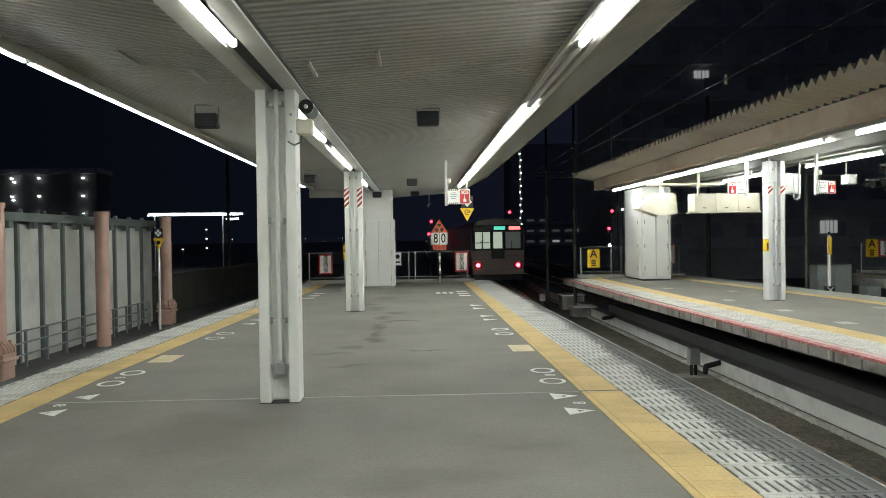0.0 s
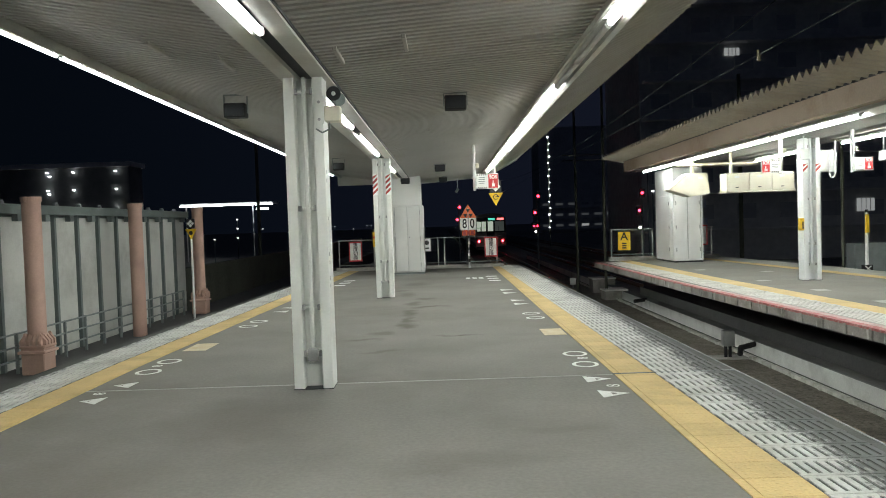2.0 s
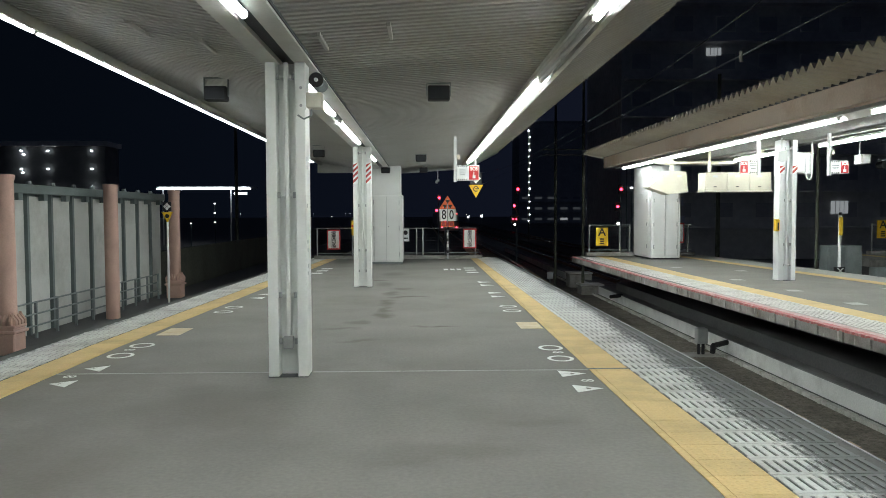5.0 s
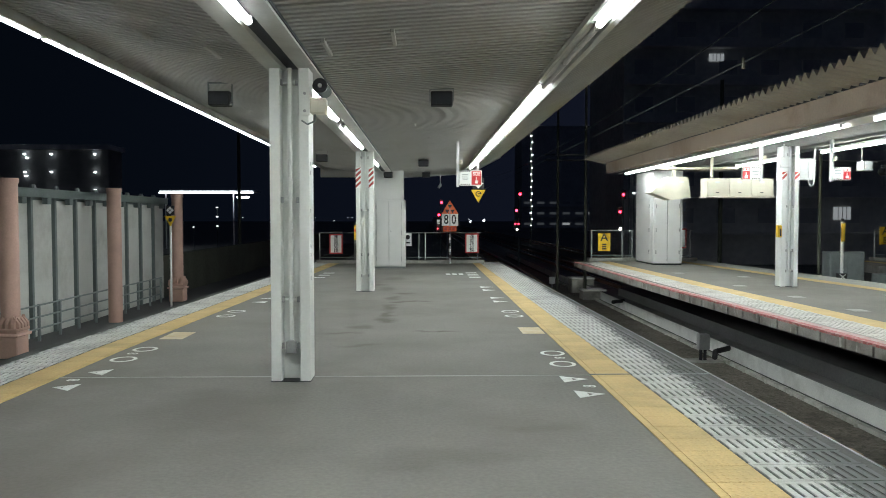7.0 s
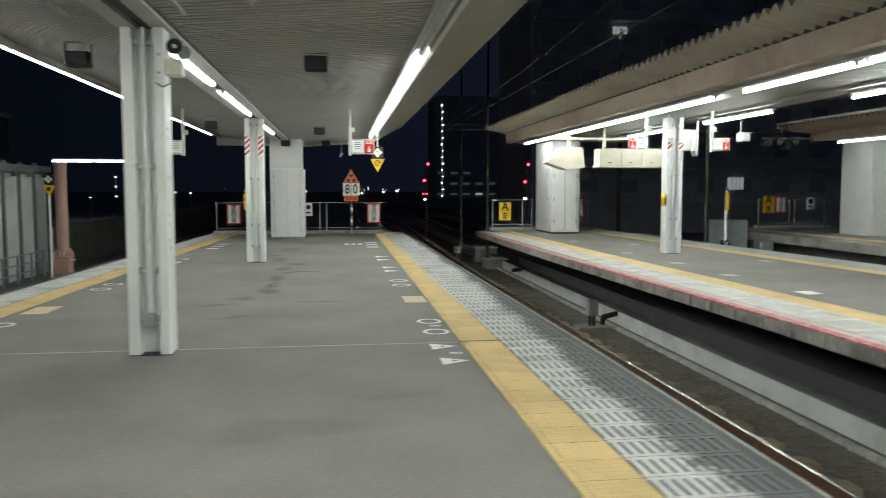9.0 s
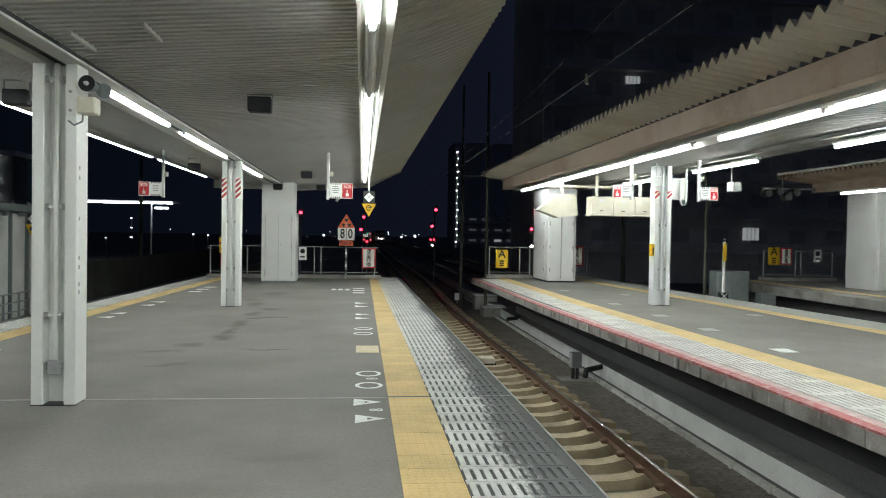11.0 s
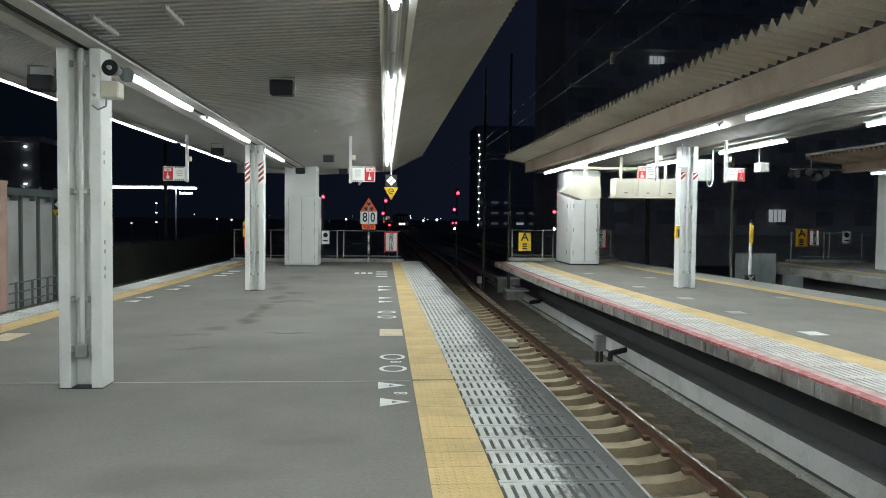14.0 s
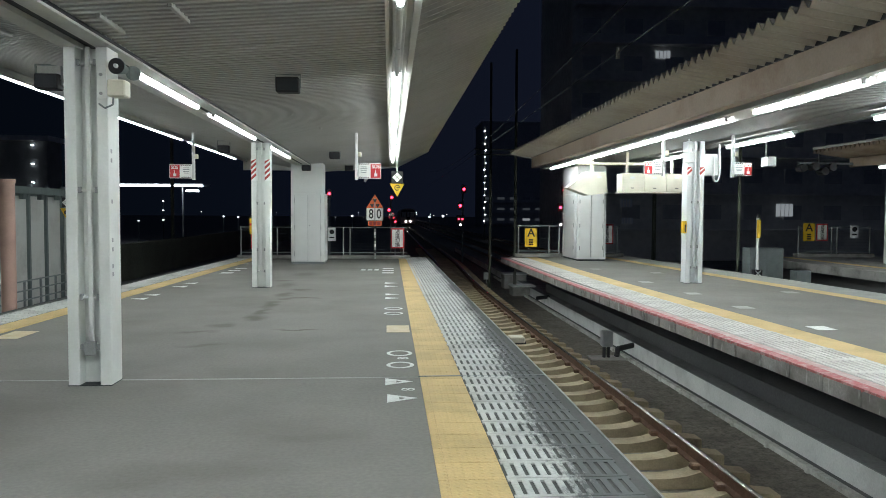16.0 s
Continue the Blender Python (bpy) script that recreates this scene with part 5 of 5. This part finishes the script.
wire(3.88, 0.001, 4.42, 4.42, 0.007, "overhead messenger wire over the track")
contact = wire(3.68, 0.00006, 4.42, 4.42, 0.005, "overhead contact wire over the track")
part("insulator", C((4.42, 10.6, 3.62), (4.42, 10.6, 3.76), 0.025, n=8), "cream", contact)


def signal(x, y, heads, label, white=()):
    e = thing("railway_signal", label, "signal", "railway signals", (x, y, -2.0))
    top = max(z for _, z, _ in heads)
    part("mast", C((0, 0.15, 0), (0, 0.15, top + 2.3), 0.06, n=8), "fence", e)
    for dx, z, r in heads:
        b = part("head", B(dx - 0.15, dx + 0.15, 0, 0.12, z + 2.0 - 0.24, z + 2.0 + 0.24, bevel=0.03), "mullion", e)
        part("arm", B(min(0, dx), max(0, dx) + 0.01, 0.1, 0.16, z + 1.97, z + 2.03), "fence", e)
        part("red_lens", C((dx, -0.02, z + 2.0), (dx, 0.0, z + 2.0), r * 0.85, n=12), "red_light", b)
    for dx, z, r in white:
        b = part("head", B(dx - 0.14, dx + 0.14, 0, 0.1, z + 2.0 - 0.14, z + 2.0 + 0.14, bevel=0.03), "black", e)
        part("white_lens", C((dx, -0.02, z + 2.0), (dx, 0.0, z + 2.0), r, n=12), "white_light", b)
    return e


signal(5.8, 47.2, ((0.06, 3.03, 0.1), (-0.16, 2.02, 0.1), (-0.24, 1.2, 0.055), (-0.03, 1.2, 0.055)), "tall railway signal showing red lights", ((-0.13, 0.86, 0.06),))
signal(1.42, 70.0, ((0.08, 2.98, 0.135), (-0.16, 1.85, 0.135)), "railway signal showing two red lights")
signal(1.78, 61.2, ((0.0, 0.88, 0.08),), "low railway signal showing a red light")
signal(-2.45, 49.0, ((0.0, 2.75, 0.1),), "railway signal showing a red light")
signal(10.65, 41.0, ((0.0, 2.82, 0.085), (-0.18, 1.89, 0.085)), "tall railway signal showing red lights", ((-0.16, 0.98, 0.07),))

# ---- third platform ----
TZ = 0.08
tagged(part("floor_third", B(14.0, 21.0, -9, 26.5, TZ - 0.25, TZ), "concrete"), "grey floor of the third platform", "platform", kind="structure")
tagged(part("platform_base_third", B(14.6, 20.5, -9, 26.3, -2.0, TZ - 0.25), "dark_concrete"), "dark base of the third platform", "platform base", kind="structure")
tagged(part("tactile_strip_third", B(14.9, 15.25, -9, 26.4, TZ, TZ + 0.005), "yellow"), "yellow tactile strip on the third platform", "tactile paving", kind="structure")
toothed("roof_edge_third", 14.6, 3.15, 13.4, 3.3, -9, 21.6, mat="rust_beam", label="folded metal roof edge of the third canopy")
soffit("ceiling_third", 14.6, 3.0, 20.8, 3.0, -9, 21.6, pitch=0.3, label="ribbed soffit of the third canopy")
tagged(part("roof_third", prism(bmesh.new(), [(13.4, 3.4), (14.6, 3.25), (20.8, 3.15), (20.8, 3.3), (14.6, 3.4), (13.4, 3.46)], "y", -9, 21.6), "beam"), "roof of the third canopy", "roof", kind="structure")
tagged(part("canopy_beam_third", B(14.5, 14.6, -9, 21.6, 2.92, 3.2), "rust_beam"), "stained edge beam of the third canopy", "beam", kind="structure")
for y in (7.0, 10.6, 14.2, 17.8):
    lamp_unit(15.0, y, y + 3.2, 2.88, group="third canopy lamps", hang=0.05)
e = thing("equipment_cabinet", "tall white equipment cabinet on the third platform", "cabinet", "", (16.4, 21.4, TZ))
part("body", B(0, 2.0, 0.012, 1.4, 0.0, 2.95, bevel=0.01), "white_door", e)
for x0 in (0.1, 0.68, 1.3):
    part("door", B(x0, x0 + 0.55, -0.012, 0.012, 0.12, 2.1, bevel=0.006), "white_door", e)
fence("end_fence", 15.6, 18.2, 26.25, TZ, (15.6, 16.8, 17.0, 18.2), "grey steel mesh fence on a concrete kerb")
tagged(part("track_bed_far", B(10.8, 14.2, -30, 420, -2.0, -1.4), "ballast"), "dark ballast bed beyond the opposite platform", "track bed", kind="structure")
track(12.6, -12, 420, 0, "rusty steel rail in the dark")
track(8.3, 30, 900, 0, "rusty steel rail in the dark")
e = thing("relay_cabinet", "grey steel relay cabinet beside the far track", "cabinet", "", (12.1, 22.6, -2.0))
part("body", B(0, 1.05, 0, 0.5, 0, 2.55, bevel=0.02), "fence", e)
part("door", B(0.05, 0.5, -0.012, 0.0, 0.5, 2.45), "fence", e)
part("door", B(0.53, 1.0, -0.012, 0.0, 0.5, 2.45), "fence", e)
e = thing("relay_cabinet", "small grey steel box beside the far track", "cabinet", "", (13.35, 22.2, -2.0))
part("body", B(0, 0.45, 0, 0.4, 0, 1.9, bevel=0.02), "fence", e)
e = thing("signal_lamps", "cluster of dark trackside signal lamps seen end on", "signal", "", (13.0, 21.3, 2.62))
for k, (x, z) in enumerate(((0, 0.25), (0.35, 0.3), (0.62, 0.16), (0.85, 0.28))):
    part("lamp_case", C((x, 0, z), (x, 0.3, z), 0.11, n=12), "black", e)
part("arm", B(-0.1, 1.5, 0.12, 0.2, 0.36, 0.42), "fence", e)
part("stem", C((0.5, 0.16, 0.4), (0.5, 0.16, 0.72), 0.02, n=6), "steel", e)
bm = bmesh.new()
cyl(bm, (11.55, 22.2, -2.0), (11.55, 22.2, 3.6), 0.045, n=8)
o = part("lamp_post", bm, "dark_wall")
tagged(o, "thin dark steel post beside the far track", "post")

# ---- far surroundings ----


def block(x0, x1, y0, y1, z1, floors, lit, label, seed, win="window_dim", ww=1.4, wh=1.1, gap=2.8, pitch=3.2, wall="facade", low=3.2, share=0.45):
    """A dark apartment house with rows of windows facing the station."""
    rnd = random.Random(seed)
    e = thing("apartment_building", label, "building", "night buildings", (x0, y0, -2.0))
    part("wall", B(0, x1 - x0, 0, y1 - y0, 0, z1 + 2, bevel=0.05), wall, e)
    part("roof", B(-0.2, x1 - x0 + 0.2, -0.2, y1 - y0 + 0.2, z1 + 2, z1 + 2.4), "facade", e)
    n = int((x1 - x0 - 1) / pitch)
    for f in range(floors):
        z = low + gap * f
        part("balcony", B(0.2, x1 - x0 - 0.2, -0.9, 0.0, z - 0.9, z - 0.75), "facade", e)
        for k in range(n):
            x = 0.8 + pitch * k
            part("window", B(x, x + ww, -0.06, 0.02, z, z + wh), "window_lit" if rnd.random() < lit else win if rnd.random() < share else "window_dark", e)
    return e


block(27.0, 50.0, 215, 232, 27, 3, 0.12, "dark apartment house with lit balcony corridors", 3, win="window_balcony", ww=2.0, wh=0.6, gap=2.95, pitch=3.6, low=1.7, share=0.75)
tall = block(15.0, 46.0, 58, 70, 32, 10, 0.0, "tall dark apartment house with few lit windows", 5, win="window_dark")
block(-50.0, -26.5, 65.2, 68, 7.3, 2, 0.0, "dark low building with corridor lamps", 8, pitch=100, wall="lid")
for x, z, w, h, lit in ((21.45, 13.4, 1.1, 0.55, True), (31.2, 1.45, 1.3, 0.95, True), (18.9, 2.1, 0.9, 0.65, False), (19.0, 0.85, 0.9, 0.45, False)):
    f = part("window", B(x - 15.0, x - 15.0 + w, -0.08, 0.02, z + 2, z + 2 + h), "window_lit" if lit else "window_dim", tall)
    for q in range(1, 4):
        part("mullion", B(x - 15.0 + w * q / 4 - 0.02, x - 15.0 + w * q / 4 + 0.02, -0.1, -0.08, z + 2, z + 2 + h), "facade", f)


def far_lamp(x, y, z, r=0.12, ground=-2.0, label="far white lamp on a thin post"):
    e = thing("street_lamp", label, "lamp", "far lamps", (x, y, 0))
    part("post", C((0, 0.2, ground), (0, 0.2, z), 0.04, n=6), "fence", e)
    part("lamp_head", C((0, 0, z), (0, 0.3, z), r, n=10), "lamp_small", e)


e = thing("stair_tower", "dark stair tower with a lamp on every landing", "building", "", (11.9, 86, 0))
part("tower_post", B(0.0, 0.12, 0.42, 0.6, -2.0, 11.2), "dark_wall", e)
for k in range(15):
    part("landing_lamp", C((0.12 * (k % 2), 0, 10.8 - 0.72 * k), (0.12 * (k % 2), 0.43, 10.8 - 0.72 * k), 0.06 if k % 3 else 0.085, n=10), "tube_far", e)
rnd = random.Random(4)
for x, z in ((-27.6, 6.9), (-31.2, 6.9), (-33.4, 6.9), (-27.6, 5.4), (-31.2, 5.4), (-33.4, 5.4), (-33.2, 6.6), (-33.3, 5.1), (-27.6, 3.9), (-31.2, 3.9)):
    e = thing("corridor_lamp", "small white lamp on the corridor of the low building", "lamp", "corridor lamps", (x, 64.9, z))
    part("lamp_head", C((0, 0, 0), (0, 0.32, 0), 0.06, n=10), "tube_far", e)
for x, y, z, r in ((-20.2, 75, 2.6, 0.07), (-20.2, 75, 1.7, 0.07), (-20.2, 75, 0.8, 0.07), (-22.5, 75, 0.7, 0.05), (-22, 110, 1.0, 0.12), (-20, 110, 0.9, 0.12), (10, 170, 0.8, 0.25), (13, 170, 1.0, 0.3), (-6, 150, 1.0, 0.22), (24, 60.5, 5.6, 0.09), (12.6, 47, 6.2, 0.08), (12.9, 47, 3.1, 0.07)):
    far_lamp(x, y, z, r)
for k in range(9):
    far_lamp(8 + rnd.uniform(-2, 22), 300 + rnd.uniform(0, 60), rnd.choice((-0.2, 0.6, 1.2, 2.0)), rnd.uniform(0.15, 0.32))
for k in range(10):
    far_lamp(-60 + rnd.uniform(-15, 70), 300 + rnd.uniform(0, 40), rnd.choice((-0.2, 0.6, 1.8)), rnd.uniform(0.08, 0.18))
e = thing("far_canopy", "far lit shelter roof with a bright light strip", "canopy", "", (-19.9, 89.5, 0.15))
part("roof", B(-10.8, 0.0, 0.1, 3.5, 4.44, 4.65), "facade", e)
part("light_strip", B(-10.8, 0.0, -0.05, 0.12, 4.28, 4.44), "tube_far", e)
part("lamp_head", B(-1.9, -0.5, -0.1, 0.4, 3.72, 3.95, bevel=0.05), "tube_far", e)
for x in (-10.2, -2.4):
    part("post", C((x, 0.5, -2.15), (x, 0.5, 4.45), 0.08, n=8), "facade", e)

# ---- pieces of the platform edges ----


def slot_panel(w, length, bars, z=0.010, mat="slat"):
    """A painted plate with open slots along the platform: bars and end strips standing proud of the slab."""
    bm = bmesh.new()
    pitch = w / bars

    def proud(x0, x1, y0, y1):
        a = [bm.verts.new(p) for p in ((x0, y0, z), (x1, y0, z), (x1, y1, z), (x0, y1, z))]
        b = [bm.verts.new((v.co.x, v.co.y, 0.0)) for v in a]
        bm.faces.new(a)
        for k in range(4):
            bm.faces.new((a[k], b[k], b[(k + 1) % 4], a[(k + 1) % 4]))

    for k in range(bars):
        proud(k * pitch + pitch * 0.2, (k + 1) * pitch - pitch * 0.2, 0.04, length - 0.045)
    proud(0.0, w, 0.004, 0.04)
    proud(0.0, w, length - 0.045, length - 0.004)
    return mesh_of("slot_panel", bm, mat)


panel_mesh = slot_panel(0.71, 0.3, 11)
tile_bm = bmesh.new()
box(tile_bm, 0.0, 0.052, 0.002, 0.298, 0.0, 0.005)
box(tile_bm, 0.058, 0.388, 0.002, 0.298, 0.0, 0.006)
tile_mesh = mesh_of("tactile_tile", tile_bm, "yellow")
n = int((26.8 - 1.5) / 0.3)
for k in range(n):
    y = 1.68 + 0.3 * k
    piece("tactile_tile", tile_mesh, warn_r, 1.655, y, 0.003)
    sh = right_edge(y) - 2.82
    piece("slot_panel", panel_mesh, strip_r, 2.05 + sh, y, 0.004)
panel_left = slot_panel(0.52, 0.3, 8)
tile_bm = bmesh.new()
box(tile_bm, 0.0, 0.29, 0.002, 0.298, 0.0, 0.006)
box(tile_bm, 0.296, 0.346, 0.002, 0.298, 0.0, 0.005)
tile_left = mesh_of("tactile_tile", tile_bm, "yellow")
for k in range(n - 6):
    y = 3.48 + 0.3 * k
    x = left_in(y)
    piece("tactile_tile", tile_left, warn_l, x - 0.348, y, 0.003)
    o = piece("slot_panel", panel_left, strip_l, x - 0.36, y + 0.3, 0.004)
    o.rotation_euler = (0, 0, math.pi)
    o.location = (x - 0.36, y + 0.3, 0.004)

# edge blocks of the opposite platform
kerb_block = mesh_of("kerb_block", box(bmesh.new(), 0.0, 0.085, 0.02, 0.93, 0.0, 0.1, bevel=0.008), "gutter_stone")
kerb_end = mesh_of("kerb_clamp", box(bmesh.new(), -0.03, 0.1, -0.035, 0.035, -0.02, 0.09, bevel=0.01), "gutter_stone")
for k in range(34):
    y = 3.0 + 0.97 * k
    piece("kerb_block", kerb_block, gutter, 6.2, y, -1.47)
    piece("kerb_clamp", kerb_end, gutter, 6.2, y - 0.01, -1.47)
blk = mesh_of("edge_block", box(bmesh.new(), -0.012, 0.3, 0.004, 0.596, RZ - 0.22, RZ - 0.062, bevel=0.008), "edge_concrete")
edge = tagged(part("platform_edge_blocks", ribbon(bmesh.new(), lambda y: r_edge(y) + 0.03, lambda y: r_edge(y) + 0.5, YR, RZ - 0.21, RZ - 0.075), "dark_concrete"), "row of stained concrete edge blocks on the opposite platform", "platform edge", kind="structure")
for k in range(40):
    y = 2.5 + 0.6 * k
    piece("edge_block", blk, edge, r_edge(y), y, 0)

opp = bpy.data.objects["edge_strip_opposite"]
panel_opp = slot_panel(0.56, 0.6, 8, 0.008, "slat_opposite")
for k in range(38):
    y = 3.1 + 0.6 * k
    x = r_edge(y) + 0.23
    o = piece("slot_panel", panel_opp, opp, x, y, r_top(x) + 0.002)
    o.rotation_euler = (0, -math.atan(0.05 / 1.85), 0)


def motions():
    walk(departing, [(t, pose(4.45 - 0.0079 * max(0.0, y - 41), y, RAIL_Z - min(0.5, 0.0065 * max(0.0, y - 41)))) for t, y in ((0, 41), (0.5, 47.2), (1, 54), (1.5, 61.5), (2, 69.5), (2.5, 76.5), (3, 83), (3.5, 90), (4.5, 105), (6, 132), (8, 172), (12, 262), (16, 362))])
    walk(arriving, [(t, pose(1.4 + 0.023 * y, y, RAIL_Z)) for t, y in ((0, 420), (9, 260), (12, 205), (16, 150))])


motions()
